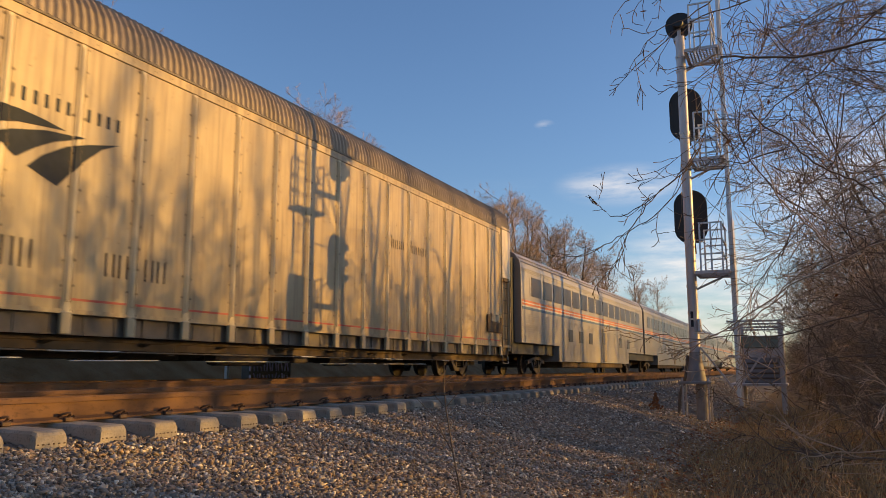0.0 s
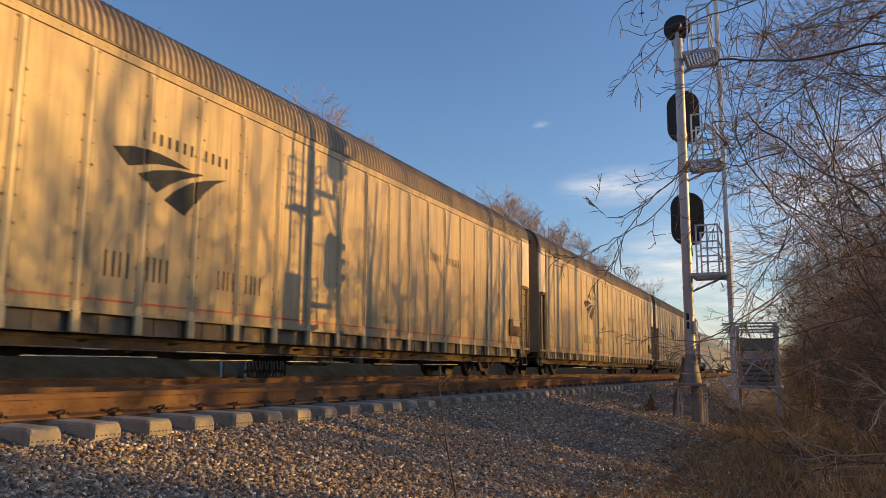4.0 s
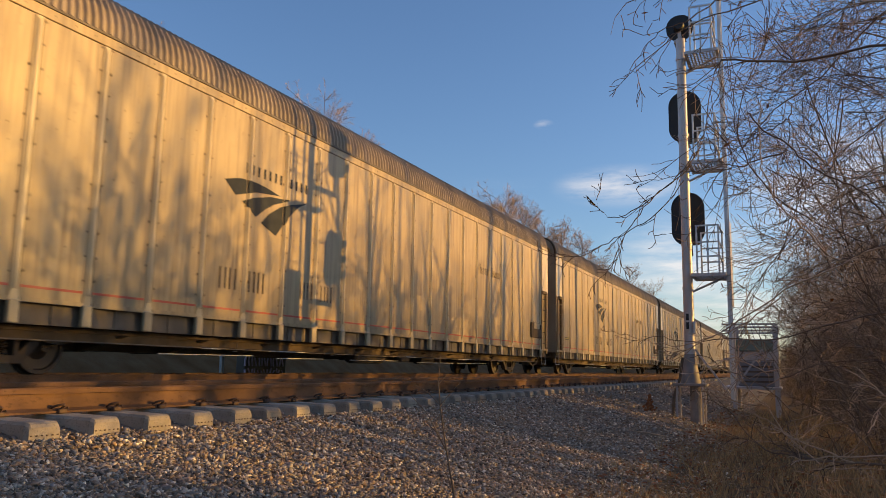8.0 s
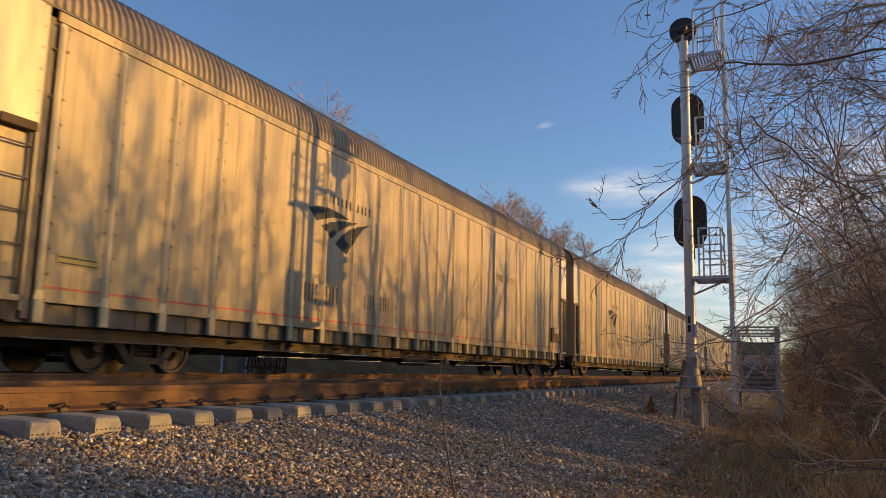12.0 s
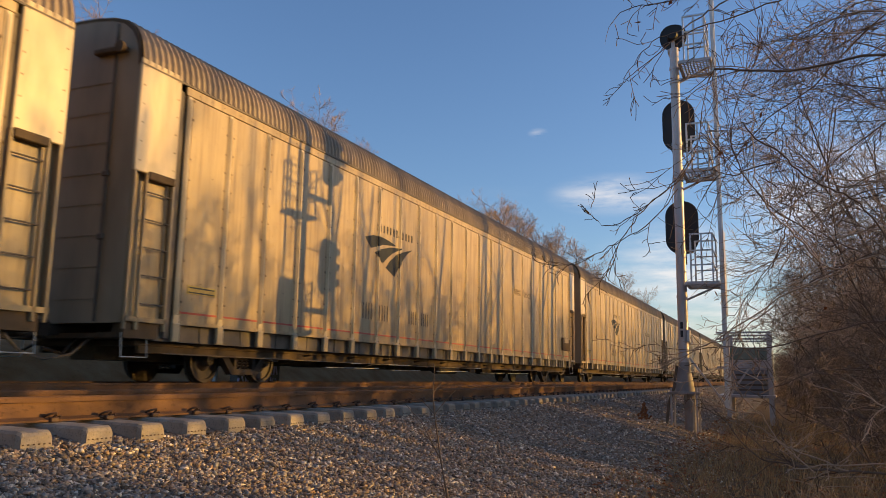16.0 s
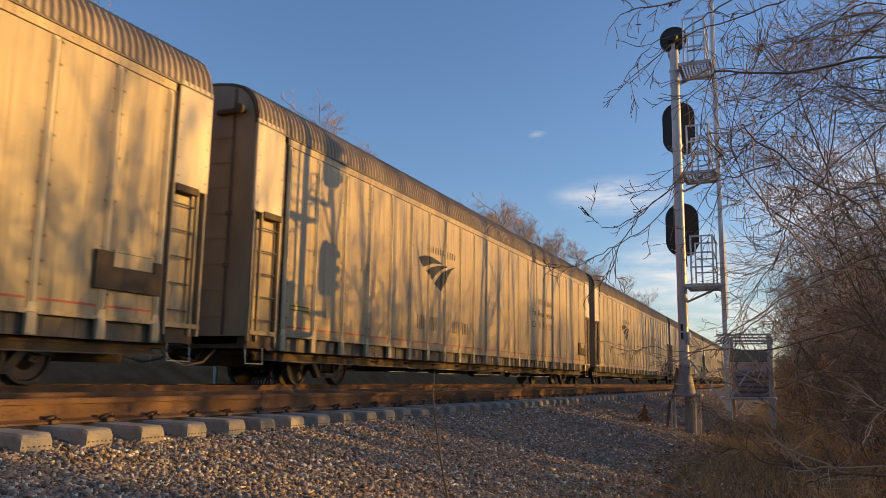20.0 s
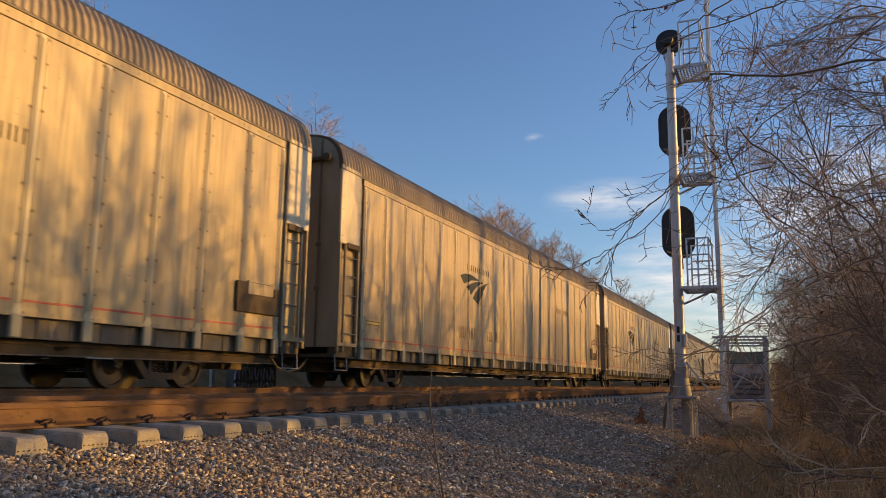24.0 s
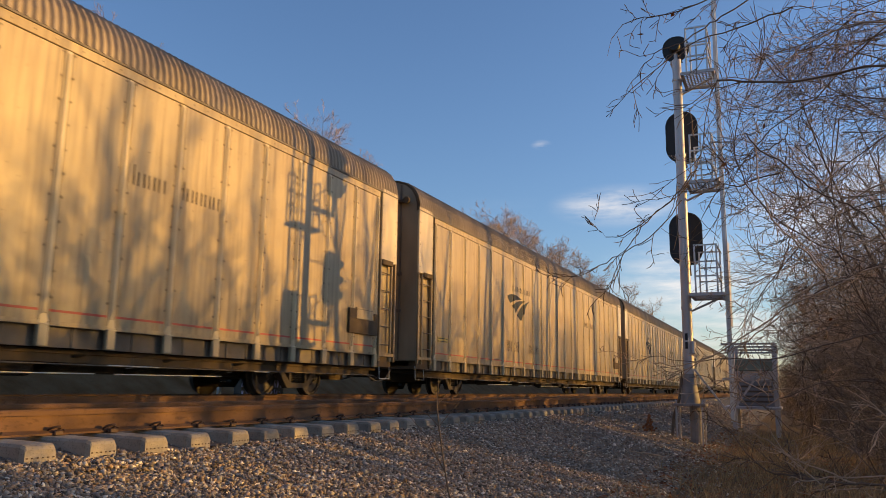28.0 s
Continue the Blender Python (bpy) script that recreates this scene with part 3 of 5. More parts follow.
    # ends: three-leaf doors with pressed ribs, a seam up the middle and a buffer bar under the arch
    for y0, y1, sgn in ((-0.26, -0.21, 1), (-REAR, -REAR + 0.05, -1)):
        e = part("end_door", end_wall(y0, y1), M["endwall"], car, "grey end door with dirty streaks")
        lo, hi = (y1, y1 + 0.03) if sgn > 0 else (y0 - 0.03, y0)
        for xx in (-0.94, 0.94):
            part("door_seam", Geo().box(xx - 0.022, xx + 0.022, lo, hi, 0.97, 6.0), M["sill"], e)
        for i in range(8):
            z = 1.35 + 0.52 * i
            part("door_rib", Geo().box(-0.90, 0.90, lo + 0.012, hi - 0.012, z - 0.016, z + 0.016), M["endwall"], e)
        far = y1 + 0.14 if sgn > 0 else y0 - 0.14
        part("buffer_bar", Geo().box(0.55, 1.22, *sorted((far, y1 if sgn > 0 else y0)), 5.46, 5.55, 0.015), M["under"], e, "dark bar with a round pad")
        part("buffer_pad", Geo().tube([(1.18, far, 5.505), (1.18, far + sgn * 0.06, 5.505)], 0.10, 14), M["under"], e)
        for z in (2.35, 3.4):
            part("latch", Geo().box(0.86, 1.0, lo - 0.015, hi + 0.015, z - 0.05, z + 0.05, 0.015), M["sill"], e)
        ring = [(x * 1.002, z + 0.030) for x, z in SECTION]
        g = Geo()
        for p, q in zip(ring, ring[1:]):
            g.prism([p, q, (q[0] * 0.965, q[1] - 0.045), (p[0] * 0.965, p[1] - 0.045)], "y", *((y1 - 0.01, y1 + 0.012) if sgn > 0 else (y0 - 0.012, y0 + 0.01)))
        part("roof_end_trim", g, M["under"], e)
    # corner panels with recessed ladders
    for s0, s1, tag in ((0.21, 1.07, 0), (28.13, REAR, 1)):
        for sd in (1, -1):
            x0, x1 = sorted((sd * (HALF - 0.05), sd * (HALF + 0.015)))
            g = Geo().box(x0, x1, -s1, -s0, 3.42, 5.33, 0.012)
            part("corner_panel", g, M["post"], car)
            xa, xb = sorted((sd * (HALF - 0.16), sd * (HALF - 0.11)))
            part("ladder_recess", Geo().box(xa, xb, -s1 + 0.02, -s0 - 0.02, 1.0, 3.5), M["paint"], car)
            g = Geo()
            for q in (s0 + 0.04, s0 + 0.24, s0 + 0.85) if tag == 0 else (s1 - 0.04, s1 - 0.30, s1 - 0.92):
                g.box(x0, x1, -q - 0.026, -q + 0.026, 0.85, 3.45, 0.008)
            g.box(x0, x1, -s1, -s0, 0.98, 1.06)
            part("corner_frame", g, M["paint"], car)
            la, lb = (s0 + 0.28, s0 + 0.81) if tag == 0 else (s1 - 0.88, s1 - 0.34)
            xm = sd * (HALF - 0.01)
            # rungs take the dark sill colour, which paints in their shadow
            rung = Geo().tube([(xm - sd * 0.09, -la, 0), (xm, -la - 0.02, 0), (xm, -lb + 0.02, 0), (xm - sd * 0.09, -lb, 0)], 0.014, 6).mesh("ladder_rung", M["sill"])
            for i in range(5):
                part("ladder_rung", rung, None, car, at=(0, 0, 1.28 + i * 0.46))
            g = Geo().box(*sorted((sd * (HALF - 0.06), sd * (HALF + 0.05))), -lb - 0.02, -la + 0.02, 3.33, 3.46, 0.01)
            part("ladder_hood", g, M["under"], car)
            g = Geo()
            st = s0 + 0.10 if tag == 0 else s1 - 0.65
            g.tube([(sd * 1.42, -st, 0.80), (sd * 1.45, -st, 0.42), (sd * 1.45, -st - 0.55, 0.42), (sd * 1.42, -st - 0.55, 0.80)], 0.011, 6)
            part("stirrup_step", g, M["grab"], car)
            gq = Geo().box(*sorted((sd * (HALF - 0.30), sd * (HALF - 0.06))), -s1 + 0.1, -s0 - 0.1, 0.72, 1.0)
            part("corner_casting", gq, M["under"], car)
    # groove beside the corner panels
    for s in (1.13, 28.03):
        part("door_track", Geo().box(-HALF + 0.05, HALF - 0.05, -s - 0.06, -s + 0.06, 0.75, 5.1), M["sill"], car)
    # dark lining behind the seams
    part("lining", Geo().box(HALF - 0.10, HALF - 0.075, -27.94, -1.2, 1.0, 5.1), M["under"], car)
    # bolts along the posts and over the panels
    g = Geo()
    rng = random.Random(3)

    def dot(s, z, x, r):
        vs = [(x, -s + r * math.cos(a), z + r * math.sin(a)) for a in (0, 1.05, 2.09, 3.14, 4.19, 5.24)] + [(x + 0.008, -s, z)]
        g.add(vs, [(i, (i + 1) % 6, 6) for i in range(6)])
    for s in POSTS:
        for i in range(11):
            z = 1.40 + i * 0.36
            for q in (-0.100, 0.100):
                if rng.random() < 0.82:
                    dot(s + q, z + rng.uniform(-0.02, 0.02), HALF - 0.010, rng.uniform(0.019, 0.027))
    for a, b in zip(POSTS, POSTS[1:]):
        for i in range(6):
            dot(a + (b - a) * rng.uniform(0.2, 0.8), rng.uniform(1.6, 4.8), HALF - 0.0175, rng.uniform(0.007, 0.013))
        for i in range(3):
            dot(a + (b - a) * (0.2 + 0.3 * i), 5.135, HALF - 0.002, 0.014)
    for s in (0.30, 1.0, 28.20, REAR - 0.09):
        for i in range(6):
            dot(s, 3.6 + i * 0.32, HALF + 0.014, rng.uniform(0.016, 0.022))
    part("bolt_pattern", g, M["under"], car)["kind"] = "stuff"
    # placard board near the front and a small data plate near the rear
    g = Geo().box(HALF + 0.0, HALF + 0.05, -2.62, -1.24, 1.46, 1.82, 0.01).box(HALF, HALF + 0.05, -2.62, -2.28, 1.82, 2.05).box(HALF, HALF + 0.05, -1.42, -1.24, 1.82, 2.0)
    b = part("placard_board", g, M["under"], car, "grimy brown placard board")
    part("placard", Geo().box(HALF + 0.004, HALF + 0.03, -2.26, -1.44, 1.83, 2.10), M["paint"], b)
    part("placard_edge", Geo().box(HALF + 0.03, HALF + 0.034, -2.22, -1.48, 2.05, 2.062), M["sill"], b)
    p = part("data_plate", Geo().box(HALF - 0.02, HALF - 0.008, -27.63, -26.88, 1.55, 1.70), M["yellow"], car, "small yellow and black data plate")
    g = Geo()
    for i in range(2):
        g.box(HALF - 0.008, HALF - 0.004, -27.6, -26.92, 1.565 + 0.085 * i, 1.59 + 0.085 * i)
    part("data_line", g, M["black"], p)
    # emblem: three fanned bands, and lines of writing as plain bars
    xe = HALF - 0.016
    bands = ([(20.52, 3.62), (20.10, 3.73), (19.57, 3.75), (19.18, 3.71), (18.78, 3.64), (19.56, 3.56), (20.19, 3.38)],
             [(19.98, 3.30), (19.66, 3.43), (19.11, 3.56), (18.42, 3.62), (18.98, 3.42), (19.26, 3.27), (19.55, 3.07)],
             [(19.37, 2.98), (19.14, 3.19), (18.74, 3.42), (18.37, 3.54), (17.78, 3.68), (18.11, 3.53), (18.48, 3.22), (18.87, 2.80)])
    for q in [[(u + 0.85, z) for u, z in r] for r in bands]:
        for lo, hi in zip(POSTS, POSTS[1:]):
            cut = clip_poly(q, lo + 0.06, hi - 0.06)
            if len(cut) > 2:
                part("emblem_band", Geo().prism([(-s, z) for s, z in cut], "x", xe, xe + 0.006), M["ink"], car)
        for lo in POSTS:
            cut = clip_poly(q, lo - 0.058, lo + 0.058)
            if len(cut) > 2:
                part("emblem_band", Geo().prism([(-s, z) for s, z in cut], "x", HALF + 0.000, HALF + 0.025), M["ink"], car)
    strokes("name_bar", car, M["ink"], 20.80, 18.58, 3.88, 4.08, "======", xe, 0.24)
    strokes("mark_bar", car, M["ink2"], 21.41, 19.98, 1.58, 1.98, "== ==", xe, 0.20)
    strokes("number_bar", car, M["ink2"], 18.80, 17.45, 1.60, 1.96, "== ==", xe, 0.18)
    # underframe
    g = Geo().box(-0.28, 0.28, -28.4, -0.7, 0.38, 0.66)
    for i in range(10):
        s = 6.2 + i * 1.9
        g.prism([(-1.35, 0.62), (1.35, 0.62), (0.4, 0.36), (-0.4, 0.36)], "y", -s - 0.06, -s + 0.06)
    part("centre_sill", g, M["under"], car)
    part("brake_cylinder", Geo().tube([(0.75, -10.5, 0.46), (0.75, -11.4, 0.46)], 0.17, 12), M["truck"], car)
    part("air_tank", Geo().tube([(0.9, -14.0, 0.48), (0.9, -14.06, 0.48), (0.9, -15.54, 0.48), (0.9, -15.6, 0.48)], [0.15, 0.21, 0.21, 0.15], 12), M["truck"], car)
    part("valve_box", Geo().box(0.9, 1.15, -13.2, -12.7, 0.34, 0.62, 0.02), M["truck"], car)
    g = Geo().tube([(1.30, -0.9, 0.50), (1.30, -9.5, 0.47), (1.30, -17.5, 0.47), (1.30, -27.9, 0.50)], 0.012, 5)
    for s in (6.5, 9.0, 11.5, 17.0, 20.5):
        g.tube([(1.30, -s, 0.62), (1.30, -s, 0.44), (1.30, -s - 0.12, 0.44)], 0.010, 5)
    part("brake_pipe", g, M["sill"], car)
    for s0, s1, z in ((6.6, 9.2, 0.36), (9.6, 12.2, 0.345), (13.4, 16.0, 0.36), (17.2, 19.0, 0.35), (19.8, 22.4, 0.37)):
        part("brake_rod", Geo().tube([(1.15, -s0, z), (1.15, -s1, z - 0.015)], 0.011, 5), M["grab"], car)
    for s, d in ((5.3, 0.5), (8.4, 1.1), (12.6, 0.6), (18.2, 1.3), (21.0, 0.5)):
        part("pipe_sleeve", Geo().tube([(1.30, -s, 0.474), (1.30, -s - d, 0.474)], 0.013, 6), M["grab"], car)
    g = Geo().box(-0.09, 0.09, -0.75, 0.74, 0.76, 0.94, 0.02).box(-0.15, 0.15, 0.45, 0.74, 0.70, 1.0, 0.04)
    part("coupler", g, M["truck"], car)
    g = Geo().box(-0.09, 0.09, -29.48, -28.2, 0.76, 0.94, 0.02).box(-0.15, 0.15, -29.48, -29.20, 0.70, 1.0, 0.04)
    g.tube([(0.25, -28.75, 0.75), (0.28, -29.05, 0.45), (0.22, -29.4, 0.55)], 0.03, 6)
    part("coupler", g, M["truck"], car)
    for xx, dip in ((0.62, 0.36), (-0.45, 0.42)):
        part("air_hose", Geo().tube([(xx, -28.8, 0.74), (xx, -29.2, dip + 0.08), (xx, -29.7, dip), (xx, -30.1, dip + 0.10), (xx, -30.42, 0.72)], 0.024, 7), M["sill"], car, "sagging grey air hose", smooth=True)
    add_truck(car, -3.93, TRUCK)
    add_truck(car, -25.35, TRUCK)
    return car


PANEL = {}


def clip_poly(q, lo, hi):
    """The part of an outline between two values of its first coordinate."""
    for lim, keep in ((lo, lambda a: a >= lo), (hi, lambda a: a <= hi)):
        res = []
        for i in range(len(q)):
            a, b = q[i], q[(i + 1) % len(q)]
            if keep(a[0]):
                res.append(a)
            if keep(a[0]) != keep(b[0]):
                f = (lim - a[0]) / (b[0] - a[0])
                res.append((lim, a[1] + f * (b[1] - a[1])))
        q = res
        if len(q) < 3:
            return []
    return q


CARS = 17
FRONT0 = 27.53            # the first carrier's front at the start
TRAIN = []                # thing, its front at the start


def words(text, size, mat, parent, x, s0, s1, z):
    """Painted words on a car's side, between two distances behind its front."""
    cu = bpy.data.curves.new("words", "FONT")
    cu.body = text
    cu.size = size
    cu.extrude = 0.002
    ob = new("words", cu)
    dg = bpy.context.evaluated_depsgraph_get()
    me = bpy.data.meshes.new_from_object(ob.evaluated_get(dg))
    wide = max(v.co.x for v in me.vertices)
    bpy.data.objects.remove(ob)
    me.materials.clear()
    me.materials.append(mat)
    k = (s0 - s1) / wide
    me.transform(Matrix.Diagonal((k, 1, 1, 1)))
    return part("painted_words", me, None, parent, at=Matrix.Translation((x, -s0, z)) @ pose(0, 0, 0, 90, 0, 90))


SERVICE = {4: 8.32}              # where the service line begins on cars that differ


def make_train():
    first = make_carrier()
    cars = [first] + [copy_thing(first, pose(0, 0, 0)) for i in range(CARS - 1)]
    for k, c in enumerate(cars):
        TRAIN.append((c, FRONT0 - PITCH * k))
        back = SERVICE.get(k, 9.65)
        strokes("service_bar", c, M["ink2"], back, back - 2.3, 3.36, 3.70, "=... =....", HALF - 0.016, 0.18)
        if k in (5, 10, 11):
            c["label"] = "weathered white enclosed auto carrier railcar with extra painted lines"
            words("For Reservations", 0.36, M["ink2"], c, HALF - 0.016, 10.3, 7.05, 2.86)
            words("Call", 0.36, M["ink2"], c, HALF - 0.016, 10.4, 9.5, 2.36)
            strokes("telephone_bar", c, M["ink2"], 9.3, 7.0, 2.36, 2.62, "= === ====", HALF - 0.018, 0.2)


make_train()


# ---- sleeping cars ahead of the carriers ----
def make_sleeper():
    car = thing("passenger_car", "stainless steel double-deck passenger car with orange and blue stripe", "railcar", (0, 0, 0), "passenger cars of the train")
    W2 = 1.53
    sec = [(W2, 0.55), (W2, 4.10), (W2 - 0.06, 4.35), (W2 - 0.25, 4.62), (W2 - 0.6, 4.80), (0.5, 4.90), (0, 4.92)]
    sec = sec + [(-x, z) for x, z in sec[-2::-1]]
    high = [(x, max(z, 1.22)) for x, z in sec]
    part("shell", Geo().prism(high, "y", -25.7, -0.2), M["stainless"], car)
    low = [(W2, 0.55), (W2, 1.219), (-W2, 1.219), (-W2, 0.55)]
    part("lower_body", Geo().prism(low, "y", -20.6, -5.3), M["stainless"], car)
    g = Geo()
    for z in [0.64 + 0.085 * i for i in range(21)] + [3.95 + 0.06 * i for i in range(3)]:
        a, b = (-25.6, -0.3) if z > 1.24 else (-20.6, -5.3)
        g.box(W2, W2 + 0.014, a, b, z, z + 0.035)
    for x, z in ((1.50, 4.30), (1.38, 4.47), (1.2, 4.62), (1.0, 4.70), (0.75, 4.78)):
        g.tube([(x + 0.02, -25.6, z + 0.02), (x + 0.02, -0.3, z + 0.02)], 0.018, 5)
    part("fluting", g, M["stainless"], car)["kind"] = "stuff"
    part("window_band", Geo().box(W2, W2 + 0.010, -24.6, -1.3, 3.05, 3.75), M["stainless"], car)
    for i in range(15):
        s = 1.45 + i * 1.55
        w = part("window", Geo().box(W2 + 0.006, W2 + 0.018, -s - 1.28, -s, 3.06, 3.82, 0.004), M["glass"], car)
    for s in (5.0, 7.2, 14.5, 16.4, 18.3):
        part("lower_window", Geo().box(W2 + 0.006, W2 + 0.026, -s - 0.7, -s, 1.45, 2.0, 0.006), M["glass"], car)
    d = part("door", Geo().box(W2 + 0.004, W2 + 0.03, -12.3, -11.4, 0.62, 2.35, 0.01), M["endwall"], car)
    part("door_window", Geo().box(W2 + 0.03, W2 + 0.036, -12.05, -11.65, 1.5, 2.15), M["glass"], d)
    for z0, z1, m in ((2.50, 2.60, "blue"), (2.60, 2.66, "white"), (2.66, 2.74, "orange"), (2.74, 2.78, "white"), (2.78, 2.86, "orange")):
        part("stripe_band", Geo().box(W2 + 0.014, W2 + 0.020, -25.6, -0.3, z0, z1), M[m], car)
    g = Geo().prism([(1.25, 0.8), (1.25, 4.45), (0.8, 4.7), (-0.8, 4.7), (-1.25, 4.45), (-1.25, 0.8)], "y", -26.05, 0.12)
    part("diaphragm", g, M["black"], car)
    part("underbody", Geo().box(-1.35, 1.35, -19.5, -6.4, 0.30, 0.56, 0.03).box(-0.3, 0.3, -26, 0, 0.55, 0.8), M["under"], car)
    add_truck(car, -3.4, TRUCK)
    add_truck(car, -22.5, TRUCK)
    return car


def make_sleepers():
    a = make_sleeper()
    front = FRONT0 + 26.70
    for k in range(4):
        c = a if k == 0 else copy_thing(a, pose(0, 0, 0))
        TRAIN.append((c, front + 26.1 * k))


make_sleepers()


# ---- signal mast ----
MX, MY = -2.12, 18.40


def rounded(w, h, r, n=6):
    pts = []
    for cx, cz, a0 in ((w / 2 - r, h / 2 - r, 0), (-w / 2 + r, h / 2 - r, 90), (-w / 2 + r, -h / 2 + r, 180), (w / 2 - r, -h / 2 + r, 270)):
        for i in range(n + 1):
            a = radians(a0 + 90 * i / n)
            pts.append((cx + r * math.cos(a), cz + r * math.sin(a)))
    return pts


def signal_head(mast, z, lamps, dx):
    h, w, q0 = (0.66, 0.64, 0.86) if lamps == 1 else (1.28, 0.76, 0.86)
    ring = [(x + dx, q + z) for x, q in rounded(w, h, w / 2 - 0.02, 8)]
    hd = part("signal_head", Geo().prism(ring, "y", q0, q0 + 0.03), M["black"], mast, "black oval signal head seen from behind")
    rim = Geo()
    for (x, q), (x2, q2) in zip(ring, ring[1:] + ring[:1]):
        rim.prism([(x, q), (x2, q2), (dx + (x2 - dx) * 0.94, z + (q2 - z) * 0.97), (dx + (x - dx) * 0.94, z + (q - z) * 0.97)], "y", q0 - 0.012, q0)
    part("backplate_rim", rim, M["black"], hd)
    zs = [z] if lamps == 1 else [z - 0.36, z, z + 0.36]
    g = Geo()
    for q in zs:
        g.tube([(dx, q0 - 0.22, q), (dx, q0, q)], [0.11, 0.15], 14)
    if lamps == 3:
        g = Geo().prism([(x + dx, q + z) for x, q in rounded(0.46, 1.16, 0.08, 3)], "y", q0 + 0.04, q0 + 0.40)
    part("lamp_housing", g, M["black"], hd)
    face = q0 + 0.03 if lamps == 1 else q0 + 0.40
    for q in zs:
        g = Geo()
        n = 12
        vs, fs = [], []
        for y in (face, face + 0.24):
            for k in range(n + 1):
                a = math.pi * (-0.15 + 1.3 * k / n)
                vs.append((dx + 0.125 * math.cos(a), y, q + 0.125 * math.sin(a)))
        for k in range(n):
            fs.append((k, k + 1, n + 2 + k, n + 1 + k))
        g.add(vs, fs)
        part("hood", g, M["black"], hd)
        part("lens", Geo().tube([(dx, face + 0.001, q), (dx, face + 0.015, q)], 0.10, 16), M["glass"], hd)
    if lamps == 3:
        low = z - 1.05
        part("bracket", Geo().box(dx - 0.05, dx + 0.05, 0.06, q0 + 0.16, low - 0.06, low + 0.06, 0.01), M["galv"], hd, "galvanised bracket arm")
        part("riser", Geo().tube([(dx, q0 + 0.10, low), (dx, q0 + 0.10, z - h / 2 + 0.03)], 0.045, 10), M["galv"], hd)
        part("stay", Geo().tube([(dx, 0.10, z + 0.30), (dx, q0, z + 0.30)], 0.018, 6), M["galv"], hd)
    else:
        part("bracket", Geo().box(dx - 0.04, dx + 0.04, 0.0, q0, 7.88, 7.95).box(dx - 0.04, dx + 0.04, q0 - 0.08, q0, 7.88, z), M["galv"], hd)
    part("cable", Geo().tube([(dx + 0.10, q0 - 0.1, z - h * 0.35), (dx + 0.13, 0.3, z - h * 0.5 - 0.1), (0.11, 0.13, z - h * 0.5 - 0.35)], 0.018, 6), M["black"], hd)


def mast_platform(mast, z):
    x0, x1, y0, y1 = 0.14, 0.84, -0.42, 0.58
    g = Geo()
    for y in (y0, y1):
        g.box(x0, x1, y - 0.02, y + 0.02, z - 0.035, z + 0.035)
    for x in (x0, x1):
        g.box(x - 0.02, x + 0.02, y0, y1, z - 0.035, z + 0.035)
    p = part("platform", g, M["galv"], mast, "galvanised work platform")
    g = Geo()
    for i in range(9):
        y = y0 + (y1 - y0) * (i + 0.5) / 9
        g.box(x0, x1, y - 0.016, y + 0.016, z - 0.006, z + 0.006)
    for i in range(10):
        x = x0 + (x1 - x0) * (i + 0.5) / 10
        g.box(x - 0.014, x + 0.014, y0, y1, z - 0.005, z + 0.005)
    part("grating", g, M["aluminium"], p)
    part("brace", Geo().tube([(x1 - 0.06, 0.0, z - 0.03), (0.08, 0.0, z - 0.34)], 0.026, 6), M["galv"], p)
    for x, y in ((x0 + 0.12, y0), (x1 - 0.12, y0), (x1 - 0.12, y1), (x0 + 0.12, y1), ((x0 + x1) / 2, y0)):
        part("guard_post", Geo().box(x - 0.018, x + 0.018, y - 0.018, y + 0.018, z, z + 1.10), M["aluminium"], p)
    for q in (0.40, 0.72, 1.09):
        a, b = z + q - 0.016, z + q + 0.016
        part("guard_rail", Geo().box(x0 + 0.10, x1 - 0.10, y0 - 0.016, y0 + 0.016, a, b), M["aluminium"], p)
        part("guard_rail", Geo().box(x0 + 0.10, x1 - 0.10, y1 - 0.016, y1 + 0.016, a, b), M["aluminium"], p)
        part("guard_rail", Geo().box(x1 - 0.136, x1 - 0.104, y0, y1, a, b), M["aluminium"], p)


